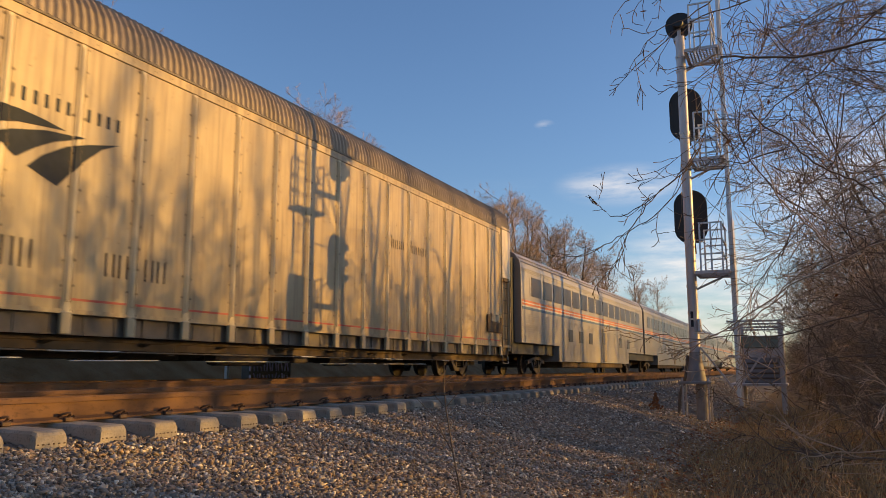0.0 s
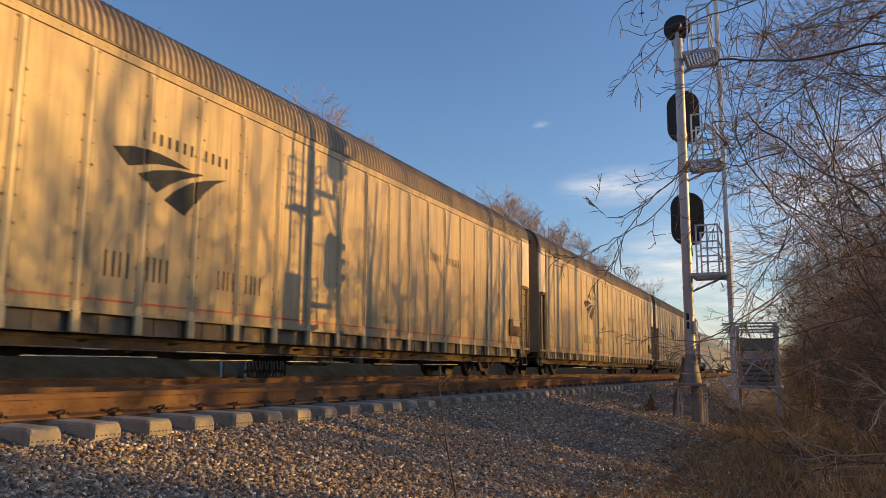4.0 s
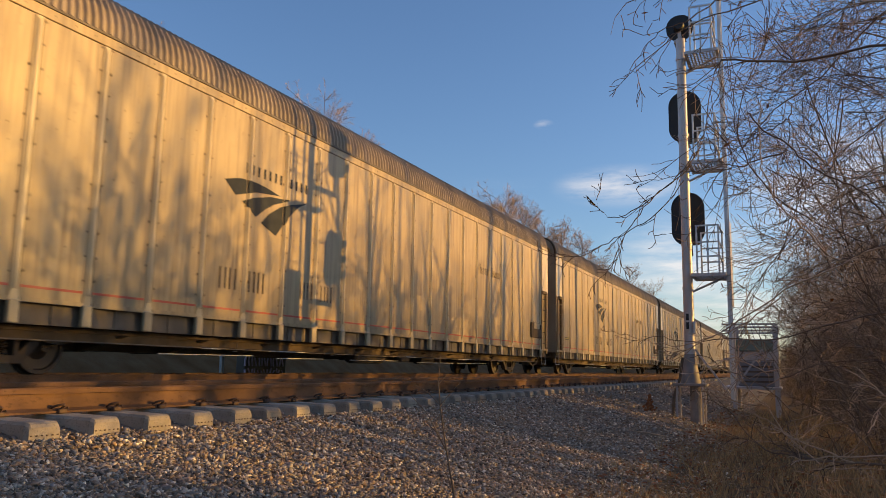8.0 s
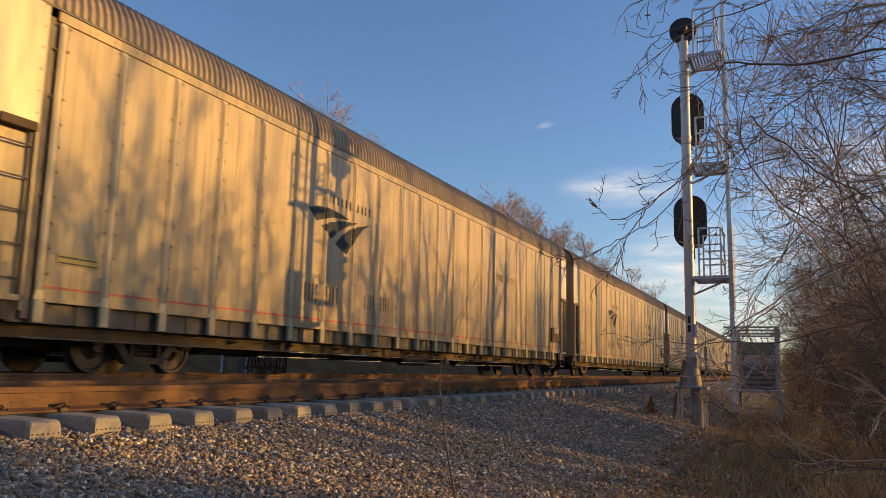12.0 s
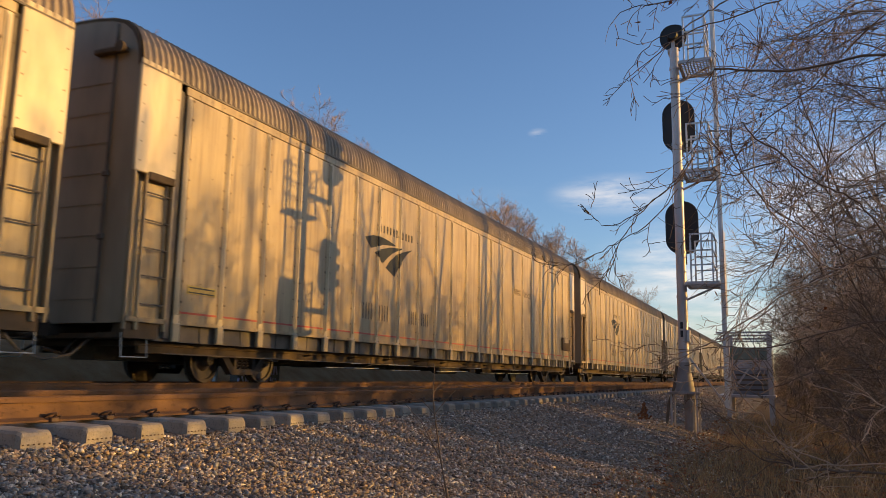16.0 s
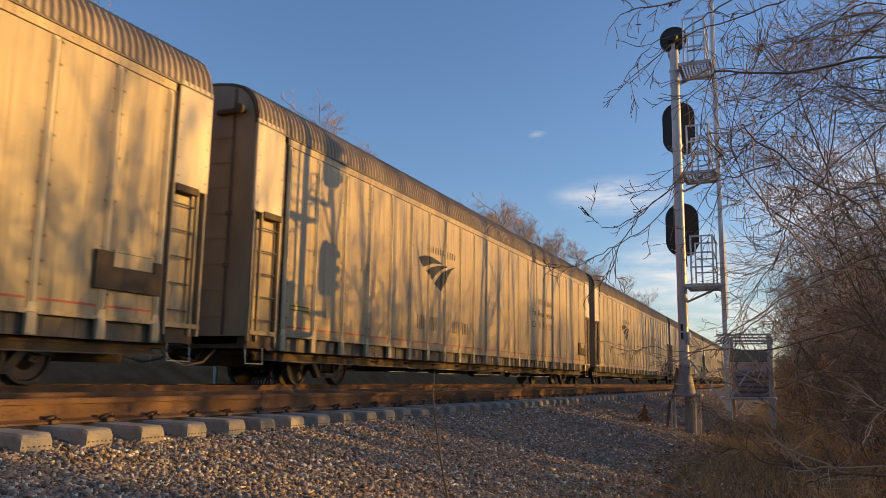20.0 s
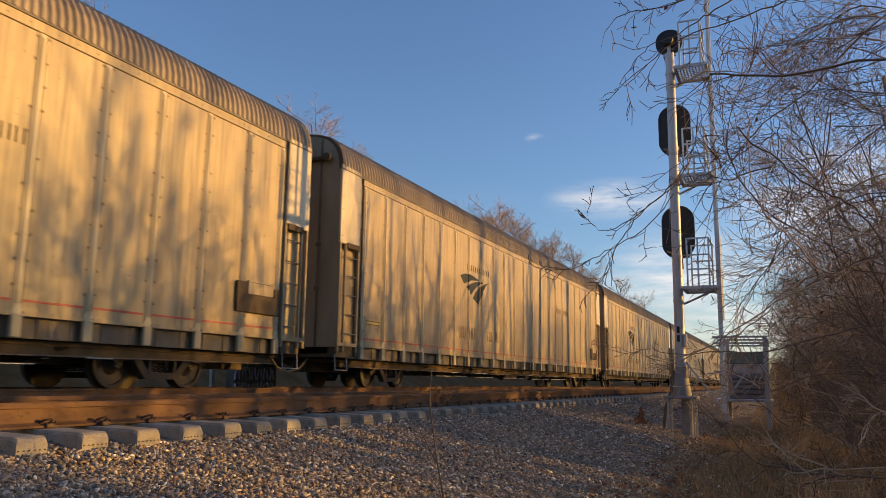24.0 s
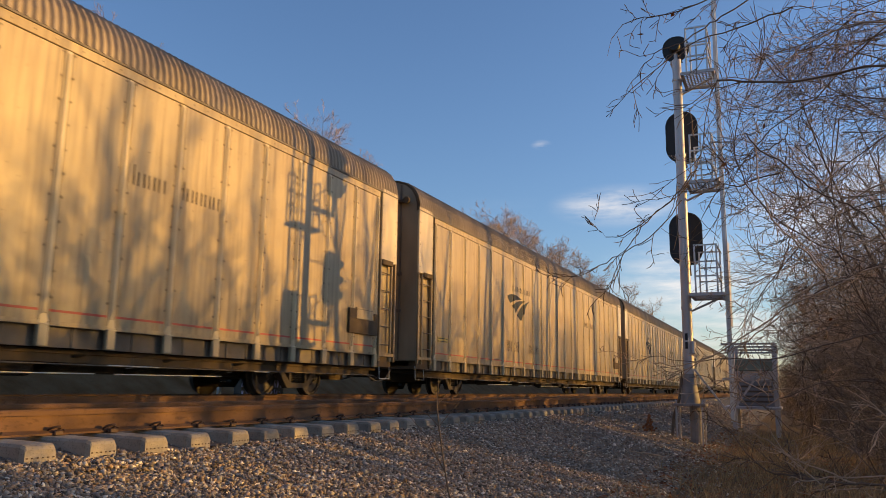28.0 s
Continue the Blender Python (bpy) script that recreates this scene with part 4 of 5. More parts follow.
def make_mast():
    m = thing("signal_mast", "tall galvanised railway signal mast with three dark heads and a ladder", "signal", (MX, MY, 0))
    part("pole", Geo().tube([(0, 0, 0.55), (0, 0, 4.0), (0, 0, 7.95)], [0.114, 0.109, 0.103], 20), M["galv"], m, smooth=True)
    part("base_cone", Geo().tube([(0, 0, -0.06), (0, 0, 0.05), (0, 0, 0.58)], [0.215, 0.20, 0.118], 16), M["castbase"], m, smooth=True)
    part("base_plate", Geo().box(-0.34, 0.34, -0.34, 0.34, -0.12, -0.06, 0.01), M["castbase"], m)
    g = Geo().tube([(0.10, 0, -0.12), (0.10, 0, -1.1)], 0.125, 14)
    part("foundation", g, M["castbase"], m)
    for x, y in ((-0.27, -0.27), (0.27, -0.27), (0.27, 0.27), (-0.27, 0.27)):
        part("anchor_bolt", Geo().tube([(x, y, -0.95), (x, y, 0.02)], 0.022, 6), M["galv"], m)
    for z in (0.75, 1.45, 2.05, 3.05, 4.75, 5.6, 7.1, 7.45):
        g = Geo().tube([(0, 0, z - 0.03), (0, 0, z + 0.03)], 0.121, 20)
        part("band_clamp", g, M["galv"], m)
    signal_head(m, 8.61, 1, -0.11)
    signal_head(m, 6.32, 3, -0.05)
    signal_head(m, 3.79, 3, -0.05)
    for z in (7.42, 4.84, 2.30):
        mast_platform(m, z)
    lad = part("ladder", Geo().box(0.845, 0.915, -0.22, -0.18, -0.42, 9.6).box(0.845, 0.915, 0.18, 0.22, -0.42, 9.6), M["aluminium"], m)
    rung = Geo().tube([(0.88, -0.19, 0), (0.88, 0.19, 0)], 0.013, 6).mesh("rung", M["aluminium"])
    for i in range(31):
        part("rung", rung, None, lad, at=(0, 0, -0.3 + i * 0.305))
    part("ladder_brace", Geo().box(-0.02, 0.02, 0, 0.05, 0, 1.36), M["galv"], m, at=pose(0.92, -0.05, -0.42, 0, -36, 0))
    part("ladder_guard", Geo().box(0.925, 0.945, -0.29, 0.29, 1.62, 3.50, 0.004), M["galv"], m, "plain sheet steel climbing guard")
    bx = part("junction_box", Geo().box(0.09, 0.16, -0.14, 0.04, 1.02, 1.30, 0.012), M["galv"], m, "small grey junction box")
    part("box_door", Geo().box(0.10, 0.15, -0.148, -0.14, 1.04, 1.28, 0.003), M["aluminium"], bx)
    pl = part("number_plate", Geo().box(-0.06, 0.03, -0.130, -0.118, 1.10, 1.50, 0.003), M["galv"], m)
    part("plate_bar", Geo().box(-0.045, 0.015, -0.136, -0.132, 1.32, 1.47), M["black"], pl)
    part("plate_bar", Geo().box(-0.045, 0.015, -0.136, -0.132, 1.13, 1.28), M["black"], pl)
    part("conduit", Geo().tube([(-0.42, -0.05, -0.95), (-0.36, -0.05, -0.35), (-0.22, -0.05, 0.05), (-0.16, 0, 0.5)], 0.032, 8), M["bark"], m, "dark cable conduit")


make_mast()


# ---- railed equipment platform beyond the mast ----
def make_equipment():
    e = thing("equipment_platform", "grey steel railed platform beside the line", "platform", (-1.15, 27.0, 0))
    for x in (-0.62, 0.62):
        for y in (0, 1.8):
            part("post", Geo().box(x - 0.07, x + 0.07, y - 0.05, y + 0.05, -1.25, 1.75, 0.008), M["galv"], e)
    for z in (1.72, 1.52, 0.62):
        for y in (0, 1.8):
            part("rail_bar", Geo().box(-0.95, 0.68, y - 0.03, y + 0.03, z - 0.03, z + 0.03), M["galv"], e)
    part("floor", Geo().box(-0.95, 0.75, -0.1, 1.9, -0.32, -0.24, 0.01), M["galv"], e)
    part("strut", Geo().box(-0.03, 0.03, -0.03, 0.03, 0, 1.5), M["galv"], e, at=pose(-0.62, 0, -0.3, 0, 35, 0))
    c = thing("equipment_cabinet", "dark green metal equipment cabinet on a railed platform", "cabinet", (-1.15, 28.2, -0.24))
    part("body", Geo().box(-0.55, 0.60, -0.4, 0.4, 0.0, 0.82, 0.02), M["cabinet"], c)
    part("middle_band", Geo().box(-0.57, 0.62, -0.42, 0.42, 0.82, 1.12, 0.02), M["galv"], c, "pale grey band")
    part("hood", Geo().box(-0.62, 0.67, -0.47, 0.47, 1.12, 1.52, 0.03), M["green"], c)
    for i in range(4):
        part("louvre", Geo().box(-0.45, 0.5, -0.415, -0.40, 0.12 + i * 0.16, 0.18 + i * 0.16), M["sill"], c)


make_equipment()


# ---- beyond the train ----
def make_far_side():
    b = thing("concrete_box", "low concrete trackside box with purple spray paint", "trackside box", (-14.5, 19.2, -0.62))
    part("wall", Geo().box(0.1, 0.4, -1.0, 1.0, 0.0, 1.18, 0.03), M["sill"], b)
    part("lid", Geo().box(0.06, 0.46, -1.06, 1.06, 1.18, 1.27, 0.02), M["sill"], b)
    rng = random.Random(8)
    for lo, hi in ((0.42, 0.74), (0.78, 1.12)):
        for i in range(13):
            y = -0.95 + i * 0.145
            lean = rng.uniform(-0.05, 0.05)
            pts = [(0.404, y - lean + rng.uniform(-0.02, 0.02), lo), (0.404, y + rng.uniform(-0.04, 0.04), (lo + hi) / 2), (0.404, y + lean, hi - rng.uniform(0, 0.08))]
            part("paint_stroke", Geo().tube(pts, 0.030, 5), M["graffiti"], b)
    p = thing("marker_post", "short white trackside marker post", "post", (-14.4, 17.6, -0.62))
    part("stake", Geo().box(-0.05, 0.05, -0.05, 0.05, 0, 1.0, 0.01), M["white"], p)
    part("cap", Geo().box(-0.06, 0.06, -0.06, 0.06, 1.0, 1.04, 0.01), M["galv"], p)


make_far_side()


# ---- plants ----
def turned(d, angle, rng):
    side = d.orthogonal().normalized()
    side.rotate(Matrix.Rotation(rng.uniform(0, 2 * math.pi), 3, d))
    return (d * math.cos(angle) + side * math.sin(angle)).normalized()


def grow(rng, out, p, d, length, r, level, plan, rise):
    """A limb and all that grows from it; out[level] gathers points and radii."""
    kids, ratio, lo, hi, wob = plan[level]
    n = 6 if level == 0 else (5 if level == 1 else (3 if level < 3 or len(plan) < 4 else 2))
    pts, rad = [p.copy()], [r]
    end = r * (0.30 if level < len(plan) - 1 else 0.45)
    cur, dd = p.copy(), d.copy()
    for i in range(n):
        dd = (dd + Vector((rng.uniform(-wob, wob), rng.uniform(-wob, wob), rng.uniform(-wob, wob) + rise[level]))).normalized()
        cur = cur + dd * (length / n)
        pts.append(cur.copy())
        rad.append(r + (end - r) * (i + 1) / n)
    out[level].append((pts, rad))
    if level + 1 < len(plan):
        for k in range(kids):
            f = rng.uniform(lo, hi)
            i = min(n - 1, int(f * n))
            q = pts[i].lerp(pts[i + 1], f * n - i)
            base = (pts[i + 1] - pts[i]).normalized()
            grow(rng, out, q, turned(base, rng.uniform(0.45, 1.05), rng), length * ratio * rng.uniform(0.6, 1.15) * (1.15 - 0.5 * f), rad[i] * 0.55, level + 1, plan, rise)


def limbs_mesh(name, limbs, mat, n, rmin):
    """All limbs of one kind as one mesh of thin tubes."""
    ang = [(math.cos(2 * math.pi * k / n), math.sin(2 * math.pi * k / n)) for k in range(n)]
    vs, fs = [], []
    for pts, rad in limbs:
        o = len(vs)
        m = len(pts)
        d = (pts[-1] - pts[0]).normalized()
        u = d.orthogonal().normalized()
        w = d.cross(u)
        for p, r in zip(pts, rad):
            r = max(r, rmin)
            for c, s in ang:
                vs.append((p.x + (u.x * c + w.x * s) * r, p.y + (u.y * c + w.y * s) * r, p.z + (u.z * c + w.z * s) * r))
        for i in range(m - 1):
            for k in range(n):
                k2 = (k + 1) % n
                fs.append((o + i * n + k, o + i * n + k2, o + (i + 1) * n + k2, o + (i + 1) * n + k))
    me = bpy.data.meshes.new(name)
    me.from_pydata(vs, [], fs)
    me.materials.append(mat)
    me.polygons.foreach_set("use_smooth", [True] * len(me.polygons))
    return me


def plant(name, label, category, at, group, seed, stems, height, r, plan, rise, lean=0.15, spread=0.3, rmin=0.003, turn=0, twig="twig"):
    rng = random.Random(seed)
    out = [[] for k in plan]
    for s in range(stems):
        a = rng.uniform(0, 2 * math.pi)
        q = Vector((math.cos(a), math.sin(a), 0)) * spread * rng.random()
        d = Vector((rng.uniform(-lean, lean), rng.uniform(-lean, lean), 1)).normalized()
        grow(rng, out, q, d, height * rng.uniform(0.75, 1.05), r * rng.uniform(0.7, 1.1), 0, plan, rise)
    ob = thing(name, label, category, at, group, turn)
    for q in out[0]:
        part("trunk" if stems == 1 else "stem", limbs_mesh("stem", [q], M["bark"], 7, rmin), None, ob)
    part("branchwork", limbs_mesh("branchwork", out[1], M["bark"], 4, rmin), None, ob)["kind"] = "stuff"
    part("crown", limbs_mesh("crown", [q for lv in out[2:] for q in lv], M[twig], 3, rmin), None, ob)["kind"] = "stuff"
    return ob


# low dense undergrowth and tall open shrubs
LOW = [(11, 0.42, 0.08, 0.98, 0.20), (7, 0.52, 0.12, 1.0, 0.32), (5, 0.58, 0.15, 1.0, 0.38), (2, 0.6, 0.2, 1.0, 0.4)]
TALL = [(11, 0.42, 0.34, 0.98, 0.13), (8, 0.52, 0.15, 1.0, 0.28), (6, 0.55, 0.2, 1.0, 0.34), (3, 0.6, 0.2, 1.0, 0.4)]
RISE = [0.02, 0.0, -0.02, -0.05]


def make_thicket():
    low = [plant("bare_shrub", "low leafless tangled brown shrub beside the line", "shrub", (0, 0, 0), "thicket beside the line", 40 + i,
                 8, 2.9, 0.015, LOW, RISE, 0.36, 0.6, 0.0030, 0, "undergrowth") for i in range(4)]
    tall = [plant("tall_bare_shrub", "tall leafless open shrub beside the line", "shrub", (0, 0, 0), "thicket beside the line", 50 + i,
                  3, 6.2, 0.024, TALL, RISE, 0.24, 0.4, 0.0030) for i in range(3)]
    rng = random.Random(11)

    def put(kinds, spots):
        for i, (x, y) in enumerate(spots):
            m = pose(x, y, ground_z(x, y) - 0.03, rng.uniform(-4, 4), rng.uniform(-4, 4), rng.uniform(0, 360))
            if i < len(kinds):
                kinds[i].matrix_basis = m
            else:
                copy_thing(kinds[i % len(kinds)], m)
    lows, talls = [], []
    y = 13.0
    while y < 64:
        lows.append(((1.55 if y < 27 else 0.50) + rng.uniform(-0.2, 0.5), y + rng.uniform(-0.6, 0.6)))
        y += 1.5 if y < 28 else 3.6
    y = 11.5
    while y < 62:
        talls.append((1.9 + rng.uniform(-0.6, 1.2), y + rng.uniform(-0.8, 0.8)))
        if y > 26:
            talls.append((1.4 + 0.045 * y + rng.uniform(-0.6, 0.6), y + rng.uniform(-0.8, 0.8)))
        y += 2.3 if y < 26 else 4.4
    # unseen shrubs right of the view, added to shade the thicket and gravel
    lows += [(4.2 + 1.6 * (i % 3) + rng.uniform(-0.4, 0.4), 22.0 + 2.1 * i + rng.uniform(-0.4, 0.4)) for i in range(7)]
    lows += [(12.5, 13.0), (15.5, 11.5), (3.9, 6.9), (5.1, 7.7), (6.7, 8.4), (8.3, 9.4)]
    # the thicket goes on away from the line
    talls += [(1.6 + 0.05 * i + 1.5 * (i % 3) + rng.uniform(-0.4, 0.4), 16.0 + 1.7 * i + rng.uniform(-0.6, 0.6)) for i in range(18)]
    # a gap lets the low sun through to the signal mast
    gap = lambda q: abs(q[1] - 18.4 - (q[0] + 2.12) * SUN_TO.y / SUN_TO.x) > 1.25
    put(low, [q for q in lows if gap(q)])
    put(tall, [q for q in talls if gap(q)])


TREE = [(26, 0.27, 0.40, 1.0, 0.04), (11, 0.42, 0.2, 1.0, 0.12), (8, 0.48, 0.2, 1.0, 0.18), (4, 0.5, 0.2, 1.0, 0.2)]
TREE_RISE = [0.03, 0.08, 0.05, 0.02]


def scaled_copy(ob, m, size):
    """A copy of a plant at another size."""
    c = copy_thing(ob, m)
    c.matrix_basis = m @ Matrix.Scale(size, 4)
    return c


def make_trees():
    # tall bare wood beyond the train
    kinds = [plant("bare_tree", "tall leafless tree beyond the train", "tree", (0, 0, 0), "wood beyond the train", 70 + i, 1, 16.4, 0.15, TREE, TREE_RISE, 0.03, 0.0, 0.007) for i in range(3)]
    spots = [(-30, 47.0, 0), (-31, 51.0, -8), (-30, 79, 0), (-33, 84, 0), (-30, 90, 0), (-31, 97, 0), (-29, 104, 0), (-32, 110, 0), (-30, 117, 0), (-29, 127, 0), (-31, 140, 0), (-28, 155, 0), (-27, 172, 0), (-27, 82, 0), (-34, 93, 0), (-27, 100, 0), (-35, 112, 0), (-26, 122, 0), (-33, 133, 0), (-27, 147, 0), (-26, 76, 0), (-28, 80, 0), (-29, 87, 0), (-27, 92, 0), (-29, 98, 0), (-28, 108, 0), (-28, 115, 0), (-34, 30, -4), (-35, 12, -3), (-33, -8, -2)]
    for i, (x, y, dz) in enumerate(spots):
        m = pose(x, y, ground_z(x) + dz * 0.2 - 0.1, 0, 0, (i * 137) % 360)
        if i < 3:
            kinds[i].matrix_basis = m
        else:
            copy_thing(kinds[i % 3], m)
    # slender trees in the thicket; their shadows lie on the train
    plan = [(8, 0.42, 0.25, 1.0, 0.06), (5, 0.48, 0.2, 1.0, 0.18), (3, 0.5, 0.2, 1.0, 0.22)]
    bushy = [(10, 0.42, 0.18, 1.0, 0.08), (6, 0.48, 0.2, 1.0, 0.2), (3, 0.5, 0.2, 1.0, 0.25)]
    sparse = [(4, 0.40, 0.45, 1.0, 0.05), (3, 0.45, 0.2, 1.0, 0.15), (2, 0.5, 0.2, 1.0, 0.2)]
    rise = [0.02, 0.12, 0.06]
    sorts = ((1, 9.5, 0.19, 0.03, plan), (2, 9.0, 0.11, 0.16, bushy), (1, 8.5, 0.12, 0.05, plan), (3, 10.5, 0.24, 0.11, sparse), (2, 10.0, 0.19, 0.24, sparse), (1, 10.0, 0.20, 0.03, sparse))
    k2 = [plant("young_tree", "slender leafless tree standing in the thicket", "tree", (0, 0, 0), "young trees in the thicket", 90 + i, st, hh, rr, pl, rise, ln, 0.1, 0.006)
          for i, (st, hh, rr, ln, pl) in enumerate(sorts)]
    # where each shadow falls along the train's side, how far out the tree stands, which sort and how large
    near = [(16.0, 5.2, 5, 0.7), (16.6, 5.6, 2, 0.9), (21.2, 4.6, 1, 0.42), (24.9, 5.2, 5, 1.0), (25.7, 5.6, 5, 1.1), (27.2, 5.4, 4, 1.25), (29.2, 6.0, 5, 0.9), (31.6, 6.0, 3, 1.2), (32.4, 6.4, 5, 1.4),
            (34.2, 6.4, 5, 1.6), (38.0, 6.8, 5, 1.5), (42.0, 7.4, 4, 1.4)]
    far = [(4.6, 27, 2, 1.3), (6.3, 21, 1, 1.1), (7.6, 30, 0, 1.4), (9.0, 14, 2, 1.1), (10.2, 26, 1, 1.25), (12.3, 22, 2, 1.3), (17.8, 17, 2, 1.3), (20.0, 24, 1, 1.3), (18.8, 11, 4, 0.9),
           (5.4, 24, 1, 1.2), (8.3, 20, 1, 1.1), (11.4, 24, 2, 1.2), (13.4, 12, 1, 0.8),
           (4.0, 16, 1, 1.0), (8.8, 27, 1, 1.3), (14.6, 22, 1, 1.1)]
    along = [(46 + 2.3 * i, 4.0 + (i * 37 % 50) / 10, i % 3, 1.0) for i in range(28)] + [(52 + 2.1 * i, 10.0 + (i * 37 % 60) / 10, (i + 1) % 3, 1.0) for i in range(24)]
    used = set()
    for i, (yf, x, k, size) in enumerate(near + far + along):
        y = yf + (x + 9.55) * SUN_TO.y / SUN_TO.x
        m = pose(x, y, ground_z(x) - 0.05, 0, 0, (i * 71) % 360)
        if k in used:
            scaled_copy(k2[k], m, size)
        else:
            used.add(k)
            k2[k].matrix_basis = m
    # a taller wood farther along, whose shade lies on the distant cars
    for i in range(34):
        x, yf = 16.0 + (i * 53 % 80) / 10, 58 + 2.4 * i
        y = yf + (x + 9.55) * SUN_TO.y / SUN_TO.x
        scaled_copy(k2[1 if i % 3 else 0], pose(x, y, ground_z(x) - 0.05, 0, 0, (i * 97) % 360), 1.5 + 0.3 * (i % 3))


make_thicket()
make_trees()


def branch(label, pts, r0, r1, kids, seed, length=0.45, pale=False):
    """One overhanging branch with its side twigs."""
    rng = random.Random(seed)
    pts = [Vector(p) for p in pts]
    fine = []
    for i in range(len(pts) - 1):
        a, b, c, d = pts[max(i - 1, 0)], pts[i], pts[i + 1], pts[min(i + 2, len(pts) - 1)]
        for k in range(4):
            t = k / 4
            fine.append(0.5 * ((2 * b) + (c - a) * t + (2 * a - 5 * b + 4 * c - d) * t * t + (3 * b - a - 3 * c + d) * t ** 3))
    fine.append(pts[-1])
    n = len(fine)
    fine = [p + Vector((rng.uniform(-1, 1), rng.uniform(-1, 1), rng.uniform(-1, 1))) * 0.008 for p in fine]
    rad = [r0 + (r1 - r0) * i / (n - 1) for i in range(n)]
    out = [[], [], []]
    plan = [(0, 0, 0, 0, 0), (4, 0.5, 0.15, 1.0, 0.36), (0, 0.5, 0.2, 1.0, 0.40)]
    for k in range(kids):
        f = rng.uniform(0.12, 1.0)
        i = min(n - 2, int(f * (n - 1)))
        d = turned((fine[i + 1] - fine[i]).normalized(), rng.uniform(0.35, 0.95), rng)
        grow(rng, out, fine[i], d, length * rng.uniform(0.4, 1.2), rad[i] * 0.6, 1, plan, [0, -0.02, -0.01])
    ob = thing("overhanging_branch", label, "branch", tuple(fine[0]), "overhanging branches")
    o = fine[0]
    sh = lambda ls: [([p - o for p in q], r) for q, r in ls]
    # pale stems carry sunlight in their colour, the others a backlit dark tone
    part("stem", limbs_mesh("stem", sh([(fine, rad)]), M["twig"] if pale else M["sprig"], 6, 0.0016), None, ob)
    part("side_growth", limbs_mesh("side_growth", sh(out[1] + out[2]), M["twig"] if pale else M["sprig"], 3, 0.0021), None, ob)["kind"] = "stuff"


LEAF_SPOTS = [Vector((-0.683, 4.3, 2.188)), Vector((-0.505, 4.3, 2.283))]


def make_leaves():
    rng = random.Random(9)
    me = Geo().add([(-0.02, 0, 0), (0, 0.011, 0.006), (0.022, 0.002, 0.010), (0.0, -0.010, 0.003)], [(0, 1, 2), (0, 2, 3)]).mesh("withered_leaf", M["leaf"])
    for i in range(14):
        d = rng.uniform(4.2, 6.5)
        at = Vector((d * rng.uniform(-0.11, 0.05), d, 0.19 + d * rng.uniform(-0.02, 0.42)))
        at = LEAF_SPOTS[i] if i < len(LEAF_SPOTS) else at
        lf = tagged(new("withered_leaf", me), "withered red-brown leaf hanging from a twig", "leaf", "withered leaves")
        lf.matrix_basis = Matrix.Translation(at) @ Euler((rng.uniform(0, 6), rng.uniform(0, 6), rng.uniform(0, 6))).to_matrix().to_4x4()


